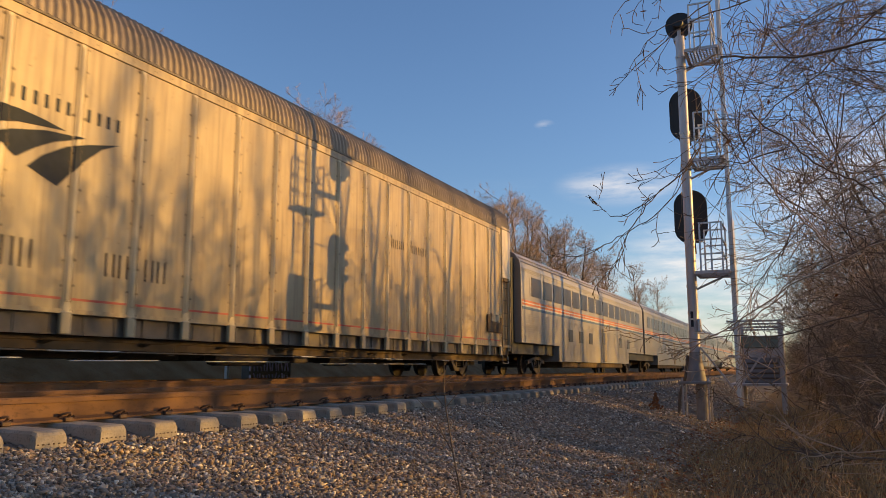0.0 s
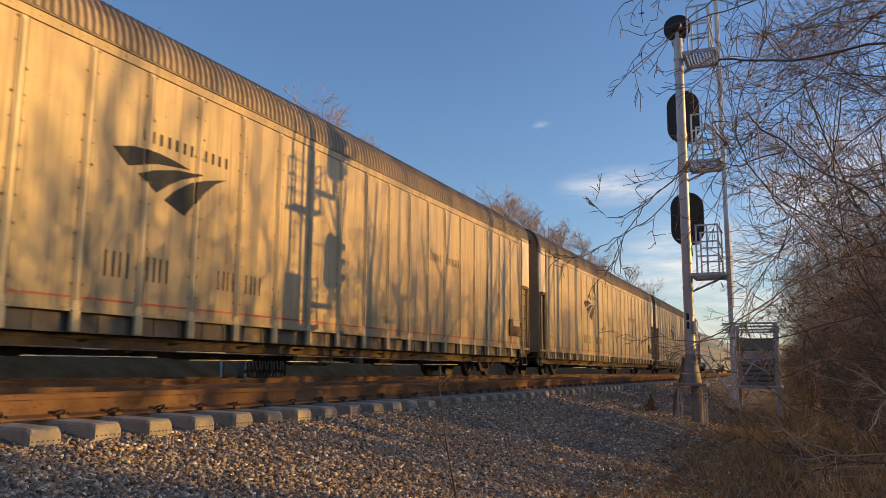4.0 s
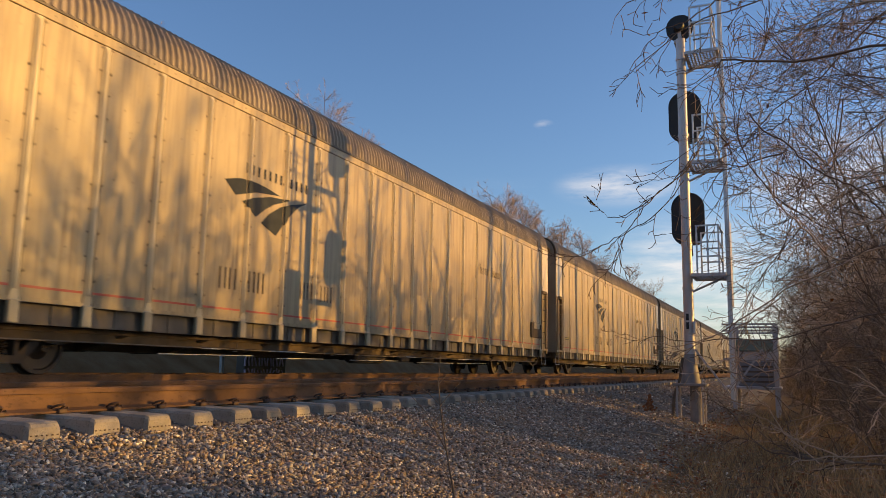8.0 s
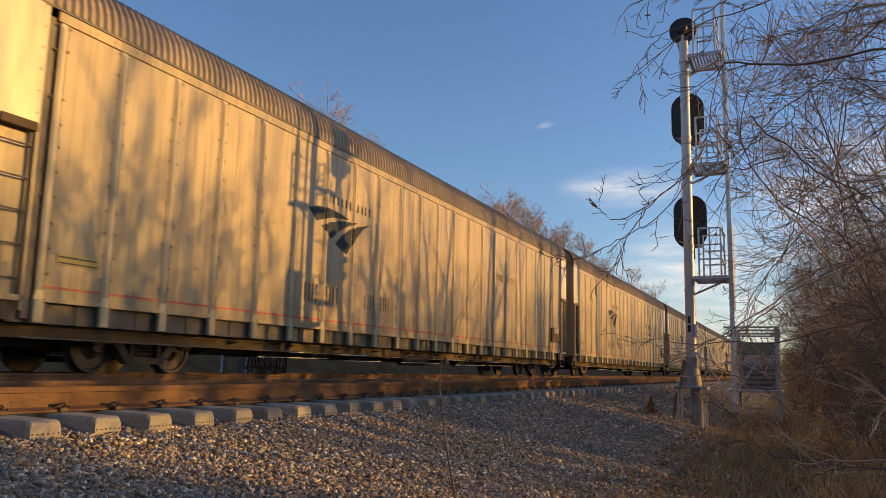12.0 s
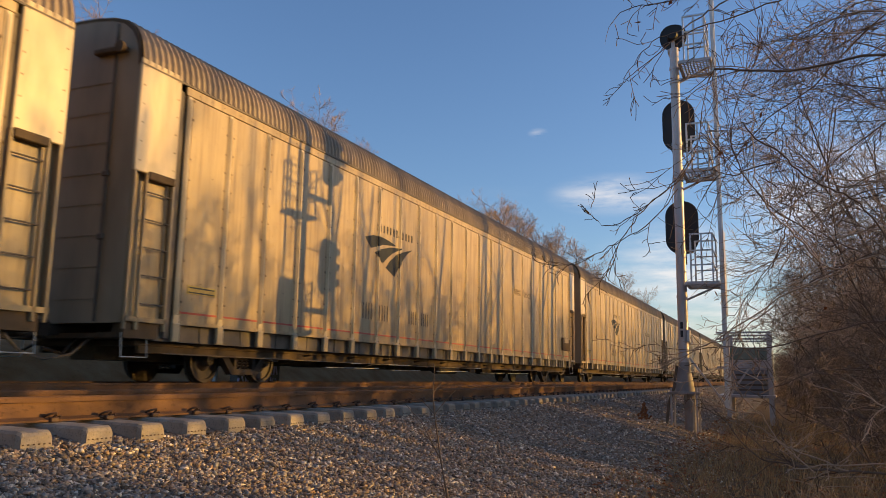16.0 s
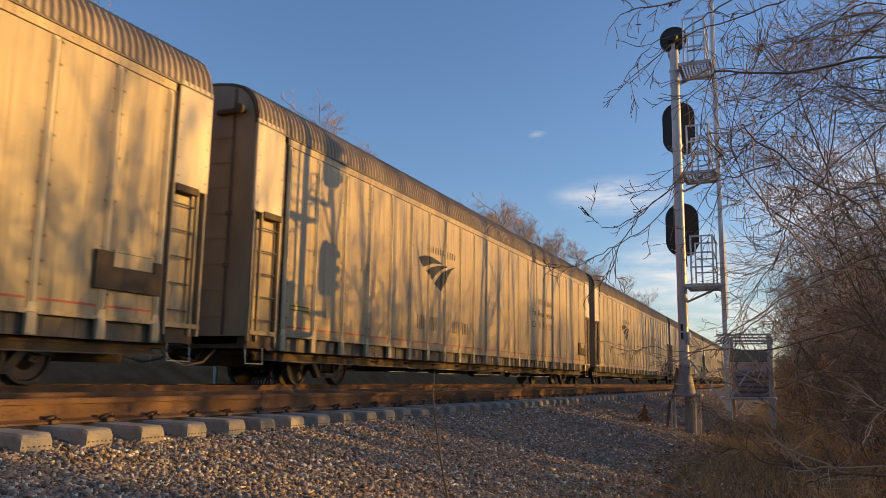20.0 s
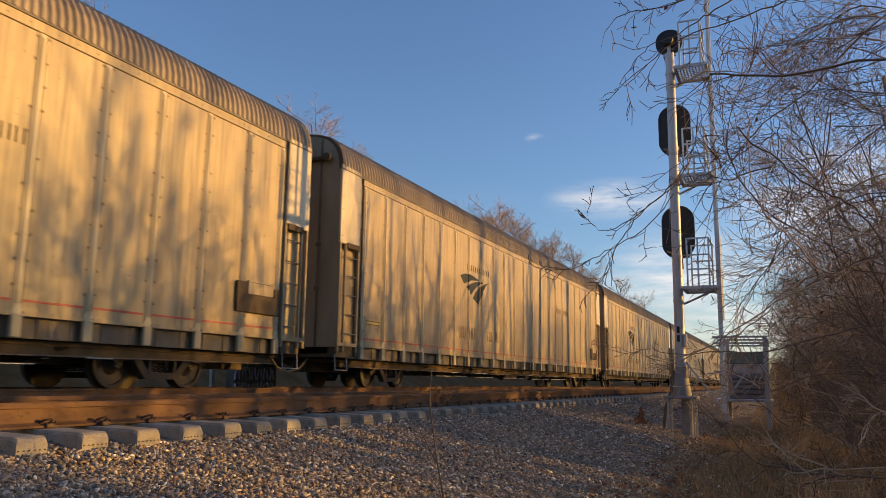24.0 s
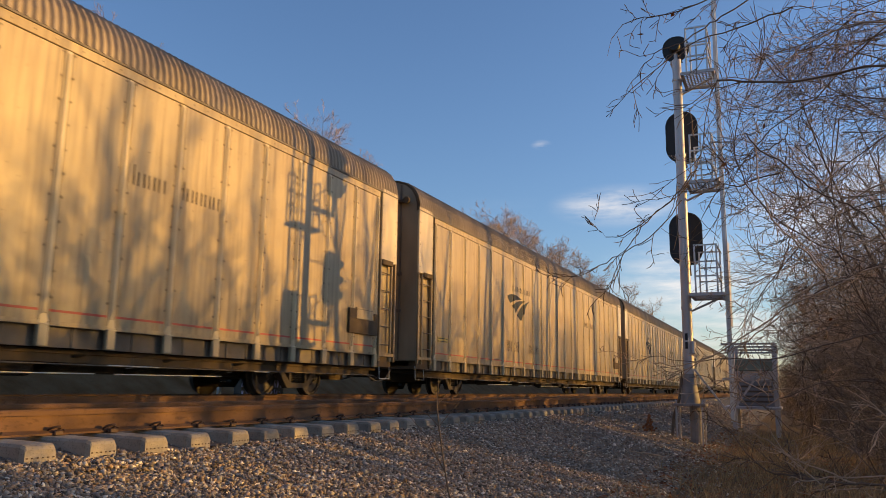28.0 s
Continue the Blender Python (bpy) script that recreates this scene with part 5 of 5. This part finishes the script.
def make_branches():
    lab = "thin leafless branch hanging into the view"
    branch(lab, [(1.6, 4.3, 1.6), (0.58, 4.27, 1.79), (0.08, 4.31, 1.80), (-0.22, 4.29, 1.84), (-0.31, 4.29, 1.82), (-0.36, 4.35, 1.64), (-0.41, 4.41, 1.44), (-0.50, 4.40, 1.29)], 0.0075, 0.0040, 13, 1)
    branch(lab, [(-0.43, 4.40, 1.40), (-0.54, 4.34, 1.24), (-0.65, 4.28, 1.13), (-0.76, 4.26, 1.00), (-0.83, 4.27, 0.87), (-0.88, 4.28, 0.72)], 0.0037, 0.0023, 8, 2, 0.25)
    branch(lab, [(-0.46, 4.38, 1.31), (-0.72, 4.25, 1.07), (-0.86, 4.24, 1.01), (-0.93, 4.21, 1.05), (-0.96, 4.18, 1.16)], 0.0031, 0.0015, 3, 3, 0.15)
    branch(lab, [(-0.50, 4.36, 1.22), (-0.64, 4.27, 1.03), (-0.79, 4.26, 0.94), (-0.94, 4.24, 0.86), (-1.07, 4.22, 0.81), (-1.17, 4.19, 0.83)], 0.0031, 0.0016, 5, 4, 0.2)
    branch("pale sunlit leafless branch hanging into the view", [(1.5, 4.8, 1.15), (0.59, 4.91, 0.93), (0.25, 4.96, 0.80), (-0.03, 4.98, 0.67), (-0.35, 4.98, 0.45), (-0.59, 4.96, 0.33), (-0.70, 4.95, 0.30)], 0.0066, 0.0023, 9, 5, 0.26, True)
    branch("dark leafless branch low over the weeds", [(1.4, 4.9, -0.33), (0.50, 4.95, -0.29), (0.17, 4.97, -0.29), (-0.05, 4.98, -0.27), (-0.21, 4.98, -0.22), (-0.34, 4.98, -0.06), (-0.46, 4.98, 0.07)], 0.0074, 0.0023, 13, 6, 0.3)
    branch(lab, [(1.4, 5.1, 0.66), (0.58, 5.15, 0.55), (0.24, 5.19, 0.49), (-0.08, 5.2, 0.40), (-0.37, 5.18, 0.39), (-0.67, 5.15, 0.38), (-0.78, 5.14, 0.43)], 0.0056, 0.0015, 9, 7, 0.28)
    branch(lab, [(0.4, 4.2, 2.5), (-0.17, 4.14, 2.18), (-0.32, 4.17, 2.11), (-0.46, 4.18, 2.05), (-0.59, 4.18, 2.01), (-0.70, 4.21, 1.91), (-0.79, 4.24, 1.80)], 0.0043, 0.0015, 4, 8, 0.25)
    branch(lab, [(0.7, 5.1, 0.8), (0.27, 5.13, 1.02), (0.03, 5.11, 1.17), (-0.17, 5.06, 1.39), (-0.25, 4.99, 1.64), (-0.20, 4.91, 1.89), (-0.06, 4.82, 2.15), (0.1, 4.8, 2.5)], 0.0056, 0.0023, 27, 9, 0.5)
    branch(lab, [(1.2, 5.6, 2.9), (0.60, 5.6, 2.5), (0.25, 5.6, 2.15), (-0.05, 5.6, 1.95), (-0.30, 5.6, 1.65), (-0.45, 5.6, 1.30)], 0.0062, 0.0023, 30, 10, 0.55)
    branch(lab, [(1.2, 6.2, 1.5), (0.70, 6.2, 1.55), (0.35, 6.2, 1.45), (0.05, 6.2, 1.2), (-0.2, 6.2, 0.85), (-0.35, 6.2, 0.45)], 0.0062, 0.0023, 30, 12, 0.55)
    branch(lab, [(0.9, 5.4, 0.1), (0.62, 5.4, 0.35), (0.40, 5.4, 0.75), (0.30, 5.4, 1.2), (0.32, 5.4, 1.8), (0.5, 5.4, 2.6)], 0.0056, 0.0023, 30, 13, 0.5)
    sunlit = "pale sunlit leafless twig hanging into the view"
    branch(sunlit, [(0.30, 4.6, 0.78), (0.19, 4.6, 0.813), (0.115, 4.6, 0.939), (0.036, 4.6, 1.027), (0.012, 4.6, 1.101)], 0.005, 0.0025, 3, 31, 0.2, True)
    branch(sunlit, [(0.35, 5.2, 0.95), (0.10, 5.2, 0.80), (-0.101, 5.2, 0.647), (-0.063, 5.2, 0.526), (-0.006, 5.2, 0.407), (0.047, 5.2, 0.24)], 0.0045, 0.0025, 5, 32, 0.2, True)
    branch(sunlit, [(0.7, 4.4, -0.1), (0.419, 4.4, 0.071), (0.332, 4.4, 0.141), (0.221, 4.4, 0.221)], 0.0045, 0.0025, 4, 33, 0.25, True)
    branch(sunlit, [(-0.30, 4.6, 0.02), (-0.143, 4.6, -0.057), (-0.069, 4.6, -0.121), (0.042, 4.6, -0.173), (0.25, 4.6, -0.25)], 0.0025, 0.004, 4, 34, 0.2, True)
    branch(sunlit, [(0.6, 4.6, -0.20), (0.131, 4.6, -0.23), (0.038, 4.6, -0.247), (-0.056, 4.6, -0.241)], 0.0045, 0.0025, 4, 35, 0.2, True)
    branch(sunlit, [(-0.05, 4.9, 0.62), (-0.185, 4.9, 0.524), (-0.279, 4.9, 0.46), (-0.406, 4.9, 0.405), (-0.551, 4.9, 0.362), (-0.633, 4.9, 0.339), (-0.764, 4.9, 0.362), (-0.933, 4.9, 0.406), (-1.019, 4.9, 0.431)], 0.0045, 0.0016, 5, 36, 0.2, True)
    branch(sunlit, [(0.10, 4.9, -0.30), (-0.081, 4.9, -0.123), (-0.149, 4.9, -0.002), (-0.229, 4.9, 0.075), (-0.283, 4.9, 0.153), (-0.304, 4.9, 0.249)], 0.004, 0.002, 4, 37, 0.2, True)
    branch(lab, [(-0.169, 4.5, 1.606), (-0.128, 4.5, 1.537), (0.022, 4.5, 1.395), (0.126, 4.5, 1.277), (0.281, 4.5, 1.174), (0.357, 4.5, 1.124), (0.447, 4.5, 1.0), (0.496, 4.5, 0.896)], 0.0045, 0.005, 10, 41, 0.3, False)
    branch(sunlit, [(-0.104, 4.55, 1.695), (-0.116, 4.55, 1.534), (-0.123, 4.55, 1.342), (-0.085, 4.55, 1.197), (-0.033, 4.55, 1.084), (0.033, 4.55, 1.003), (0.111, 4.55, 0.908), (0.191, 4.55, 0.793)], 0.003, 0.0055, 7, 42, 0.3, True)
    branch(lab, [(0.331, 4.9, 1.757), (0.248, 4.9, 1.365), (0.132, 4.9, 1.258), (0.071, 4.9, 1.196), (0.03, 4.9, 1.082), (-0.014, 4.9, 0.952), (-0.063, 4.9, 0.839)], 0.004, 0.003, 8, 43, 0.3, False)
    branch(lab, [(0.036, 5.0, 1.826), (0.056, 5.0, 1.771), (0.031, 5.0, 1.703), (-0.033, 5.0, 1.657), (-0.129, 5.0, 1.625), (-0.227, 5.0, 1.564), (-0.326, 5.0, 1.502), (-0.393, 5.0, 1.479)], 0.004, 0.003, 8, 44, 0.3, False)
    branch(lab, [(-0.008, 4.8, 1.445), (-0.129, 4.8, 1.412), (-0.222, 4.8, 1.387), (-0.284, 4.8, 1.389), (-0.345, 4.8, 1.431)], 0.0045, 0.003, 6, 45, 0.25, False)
    for q, seed in (([(-0.08, 4.3, 2.35), (-0.31, 4.3, 2.325), (-0.53, 4.3, 2.28), (-0.71, 4.3, 2.29), (-0.83, 4.3, 2.23), (-0.885, 4.3, 2.09)], 51), ([(0.1, 4.3, 2.2), (-0.17, 4.3, 2.135), (-0.425, 4.3, 2.085), (-0.565, 4.3, 2.0), (-0.72, 4.3, 1.89), (-0.81, 4.3, 1.83)], 52)):
        branch(lab, q, 0.0042, 0.0018, 9, seed, 0.22)
    # brambles arching low over the weeds
    br = random.Random(61)
    for i in range(40):
        d = br.uniform(4.4, 8.5)
        a = Vector((d * br.uniform(-0.035, 0.10), d, 0.19 + d * br.uniform(-0.14, 0.12)))
        way = br.choice((-1, 1)) * br.uniform(0.25, 0.6)
        b = a + Vector((way, br.uniform(-0.1, 0.1), br.uniform(-0.12, 0.3)))
        mid = a.lerp(b, 0.5) + Vector((0, 0, br.uniform(-0.08, 0.10)))
        branch("pale arching bramble stem over the weeds", [tuple(a), tuple(mid), tuple(b)], 0.0036, 0.0018, 5, 300 + i, 0.2, i % 3 != 1)
    # further sprays of the same shrub, hanging at five to nine metres
    rr = random.Random(77)
    for i in range(38):
        d = rr.uniform(5.2, 10.0)
        low = i % 5 == 0
        tip = Vector((d * (rr.uniform(0.0, 0.05) if low else rr.uniform(-0.05, 0.0) if i % 3 == 0 else rr.uniform(-0.02, 0.07)), d, (rr.uniform(-0.06, 0.10) if low else rr.uniform(0.08, 0.46)) * d))
        root = tip + Vector((rr.uniform(0.5, 1.1), rr.uniform(-0.3, 0.3), rr.uniform(-0.5, 0.6)))
        mid = tip.lerp(root, 0.5) + Vector((0, 0, rr.uniform(0.02, 0.22)))
        far = root + Vector((0.5, 0, rr.uniform(-0.3, 0.1)))
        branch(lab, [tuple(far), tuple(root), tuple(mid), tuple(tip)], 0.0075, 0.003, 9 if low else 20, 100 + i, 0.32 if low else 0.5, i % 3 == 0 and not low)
    rng = random.Random(2)
    s = thing("dead_stalk", "thin dead weed stalk standing in the gravel", "weed", (-2.03, 4.92, ground_z(-2.03, 4.92)))
    z0 = -ground_z(-2.03, 4.92)
    main = [Vector((0.0, 0.0, -0.03)), Vector((-0.04, 0.0, z0 - 0.65)), Vector((-0.11, 0.01, z0 - 0.35)), Vector((-0.16, 0.01, z0 - 0.06)), Vector((-0.17, 0.0, z0 + 0.08)), Vector((-0.16, 0.0, z0 + 0.27))]
    part("stalk", limbs_mesh("stalk", [(main, [0.008, 0.0075, 0.006, 0.005, 0.004, 0.002])], M["bark"], 6, 0.002), None, s)
    sides = []
    for f, dx, dz in ((2, -0.18, 0.20), (2, -0.30, 0.38), (3, 0.15, 0.16), (3, -0.20, 0.14), (4, 0.07, 0.08), (1, -0.12, 0.22)):
        a = main[f]
        sides.append(([a, a + Vector((dx * 0.5, 0.02, dz * 0.6)), a + Vector((dx, 0.0, dz))], [0.003, 0.0025, 0.0015]))
    part("side_shoot", limbs_mesh("side_shoots", sides, M["bark"], 4, 0.0012), None, s)


def make_litter():
    s = thing("fallen_stick", "pale bare stick lying on the gravel", "stick", (-2.45, 13.1, ground_z(-2.45, 13.1) + 0.03))
    part("stem", limbs_mesh("stem", [([Vector((0, 0, 0)), Vector((0.2, 0.22, -0.03)), Vector((0.46, 0.5, -0.1))], [0.008, 0.012, 0.01])], M["twig"], 6, 0.004), None, s)
    part("side_twig", limbs_mesh("side_twig", [([Vector((0.2, 0.22, -0.03)), Vector((0.1, 0.3, 0.03)), Vector((-0.12, 0.32, 0.02))], [0.005, 0.004, 0.003])], M["twig"], 5, 0.003), None, s)
    w = thing("red_weed", "small withered red-brown weed in the gravel", "weed", (-2.94, 17.9, ground_z(-2.94, 17.9)))
    rng = random.Random(14)
    part("stem", limbs_mesh("stem", [([Vector((0, 0, -0.02)), Vector((0.01, 0, 0.2)), Vector((0.0, 0.01, 0.42))], [0.008, 0.006, 0.003])], M["bark"], 5, 0.003), None, w)
    g = Geo()
    for i in range(60):
        h = rng.uniform(0.02, 0.36)
        a, r, q = rng.uniform(0, 6.28), (0.40 - h) * rng.uniform(0.1, 0.5), rng.uniform(0.02, 0.04)
        x, y = r * math.cos(a), r * math.sin(a)
        g.add([(x - q, y, h), (x, y + q * 0.5, h + q), (x + q, y, h + 0.01), (x, y - q * 0.5, h - q)], [(0, 1, 2, 3)])
    part("leaves", g, M["leaf"], w)["kind"] = "stuff"


make_branches()
make_litter()
make_leaves()


# ---- dry grass and fallen leaves ----
def make_grass():
    rng = random.Random(21)
    vs, fs = [], []

    def blade(x, y, z, hgt, w, lx, ly):
        o = len(vs)
        a = rng.uniform(0, math.pi)
        cx, cy = math.cos(a) * w, math.sin(a) * w
        vs.extend([(x - cx, y - cy, z), (x + cx, y + cy, z), (x + lx * 0.4 - cx * 0.7, y + ly * 0.4 - cy * 0.7, z + hgt * 0.6), (x + lx * 0.4 + cx * 0.7, y + ly * 0.4 + cy * 0.7, z + hgt * 0.6), (x + lx, y + ly, z + hgt)])
        fs.extend([(o, o + 1, o + 3, o + 2), (o + 2, o + 3, o + 4)])
    for i in range(26000):
        y = 4.0 + 22.0 * rng.random() ** 1.5
        x = rng.uniform(-2.1, 2.6)
        edge = max(0.0, min(1.0, (x + 2.1) / 1.0))
        if rng.random() > 0.06 + 0.94 * edge:
            continue
        clump = noise.noise(Vector((x * 1.1, y * 0.8, 7.0)))
        if clump < -0.15 and rng.random() < 0.7:
            continue
        hgt = rng.uniform(0.08, 0.34) * (1.0 + 0.8 * max(0, clump)) * (0.5 + 0.5 * edge)
        blade(x, y, ground_z(x, y) - 0.02, hgt, rng.uniform(0.0016, 0.004), rng.uniform(-0.2, 0.2), rng.uniform(-0.2, 0.2))
    me = bpy.data.meshes.new("dry_grass")
    me.from_pydata(vs, [], fs)
    me.materials.append(M["grass"])
    tagged(new("dry_grass", me), "dry tan grass and weeds beside the gravel", "grass", "", "stuff")
    vs2, fs2 = [], []
    for i in range(9000):
        y = 4.0 + 22.0 * rng.random() ** 1.4
        x = rng.uniform(-1.9, 3.5)
        z = ground_z(x, y) + rng.uniform(0.005, 0.05)
        s = rng.uniform(0.02, 0.05)
        a = rng.uniform(0, 6.28)
        o = len(vs2)
        ux, uy = math.cos(a) * s, math.sin(a) * s
        vs2.extend([(x - ux, y - uy, z), (x + uy * 0.6, y - ux * 0.6, z + rng.uniform(0, 0.02)), (x + ux, y + uy, z + rng.uniform(0, 0.03)), (x - uy * 0.6, y + ux * 0.6, z)])
        fs2.append((o, o + 1, o + 2, o + 3))
    me = bpy.data.meshes.new("fallen_leaves")
    me.from_pydata(vs2, [], fs2)
    me.materials.append(M["leaf"])
    tagged(new("fallen_leaves", me), "brown fallen leaves under the shrubs", "leaves", "", "stuff")


make_grass()


# ---- ballast ----
def stone_shape(rng, n=12):
    """A small angular stone: the hull of a few points."""
    bm = bmesh.new()
    for k in range(n):
        v = Vector((rng.gauss(0, 1), rng.gauss(0, 1), rng.gauss(0, 1))).normalized()
        bm.verts.new((v.x * rng.uniform(0.75, 1.40), v.y * rng.uniform(0.6, 1.1), v.z * rng.uniform(0.45, 0.95)))
    r = bmesh.ops.convex_hull(bm, input=bm.verts[:])
    bmesh.ops.delete(bm, geom=[v for v in bm.verts if not v.link_faces], context="VERTS")
    bm.verts.index_update()
    v = np.array([tuple(q.co) for q in bm.verts])
    f = np.array([[q.index for q in face.verts] for face in bm.faces])
    bm.free()
    return v, f


def make_ballast():
    rng = np.random.RandomState(4)
    prng = random.Random(4)
    shapes = [stone_shape(prng, 7) for k in range(12)]
    allv, allf, off = [], [], 0
    singles = []

    def scatter(count, x0, x1, y0, y1, power, lo, hi):
        nonlocal off
        xs = rng.uniform(x0, x1, count)
        ys = y0 + (y1 - y0) * rng.uniform(0, 1, count) ** power
        for x, y in zip(xs, ys):
            s = lo + (hi - lo) * rng.uniform() ** 1.8 * (1.5 if rng.uniform() < 0.15 else 1.0)
            z = ground_z(x, y) + rng.uniform(-0.45, 0.30) * s
            e = Euler((rng.uniform(-0.45, 0.45), rng.uniform(-0.45, 0.45), rng.uniform(0, 6.28))).to_matrix()
            v, f = shapes[rng.randint(12)]
            if 4.2 < y < 6.2 and -3.9 < x < -2.6 and len(singles) < 290 and s > 0.018 and rng.uniform() < 0.3:
                singles.append((rng.randint(12), x, y, z, e, s))
                continue
            allv.append(v @ np.array(e).T * s + (x, y, z))
            allf.append(f + off)
            off += len(v)
    scatter(100000, -4.55, -1.5, 2.6, 16.0, 1.6, 0.012, 0.031)
    scatter(2500, -1.6, -1.0, 3.0, 16.0, 1.3, 0.010, 0.03)
    scatter(900, -1.1, -0.5, 3.0, 16.0, 1.3, 0.010, 0.03)
    scatter(7000, -4.55, -1.5, -6.0, 2.7, 1.0, 0.022, 0.042)
    scatter(9000, -4.55, -1.6, 14.0, 48.0, 1.3, 0.026, 0.045)
    scatter(9000, -7.5, -4.45, 3.0, 30.0, 1.4, 0.014, 0.034)
    scatter(3000, -12.8, -7.7, 4.0, 40.0, 1.2, 0.025, 0.045)
    me = bpy.data.meshes.new("ballast_stones")
    vv, ff = np.concatenate(allv), np.concatenate(allf)
    me.vertices.add(len(vv))
    me.vertices.foreach_set("co", vv.ravel())
    me.loops.add(ff.size)
    me.loops.foreach_set("vertex_index", ff.ravel().astype(np.int32))
    me.polygons.add(len(ff))
    me.polygons.foreach_set("loop_start", np.arange(0, ff.size, 3, dtype=np.int32))
    me.update(calc_edges=True)
    me.validate()
    me.materials.append(M["ballast"])
    tagged(new("ballast_stones", me), "grey and tan crushed stone ballast", "gravel", "", "stuff")
    bed = tagged(new("ballast_shoulder"), "loose crushed stones on the slope beside the ties", "gravel", "", "structure")
    mm = []
    for v, f in shapes:
        me = bpy.data.meshes.new("stone")
        me.from_pydata([tuple(q) for q in v], [], [tuple(int(k) for k in q) for q in f])
        me.materials.append(M["stone"])
        mm.append(me)
    for k, x, y, z, e, s in singles:
        part("stone", mm[k], None, bed, at=Matrix.Translation((x, y, z)) @ e.to_4x4() @ Matrix.Scale(s, 4))


make_ballast()


# ---- motion ----
def run(t):
    """How far the train has gone."""
    return 15.7953 * t - 0.00388 * t * t + 0.0002485 * t ** 3


def motions():
    for c, front in TRAIN:
        walk(c, [(2.0 * i, pose(MID, front + run(2.0 * i), 0)) for i in range(15)])
        for w in [o for o in c.children_recursive if o.name.startswith("wheelset")]:
            at = front + w.parent.location.y + w.location.y
            # turns while it passes the camera, from a little behind it until it is far off
            t0 = next((0.1 * i for i in range(281) if at + run(0.1 * i) > 3.0), 28.0)
            t1 = min(28.0, t0 + 2.4)
            loc = Vector(w.location)
            rows = [(0.0, Matrix.Translation(loc))] if t0 > 0.01 else []
            n = max(1, int((t1 - t0) * 30))
            for i in range(n + 1):
                t = t0 + i / 30
                if t > 28.0:
                    break
                rows.append((t, Matrix.Translation(loc) @ pose(0, 0, 0, -math.degrees((run(t) - run(t0)) / 0.42))))
            if rows[-1][0] < 27.95:
                rows.append((28.0, rows[-1][1]))
            if len(rows) > 1:
                walk(w, rows)


motions()
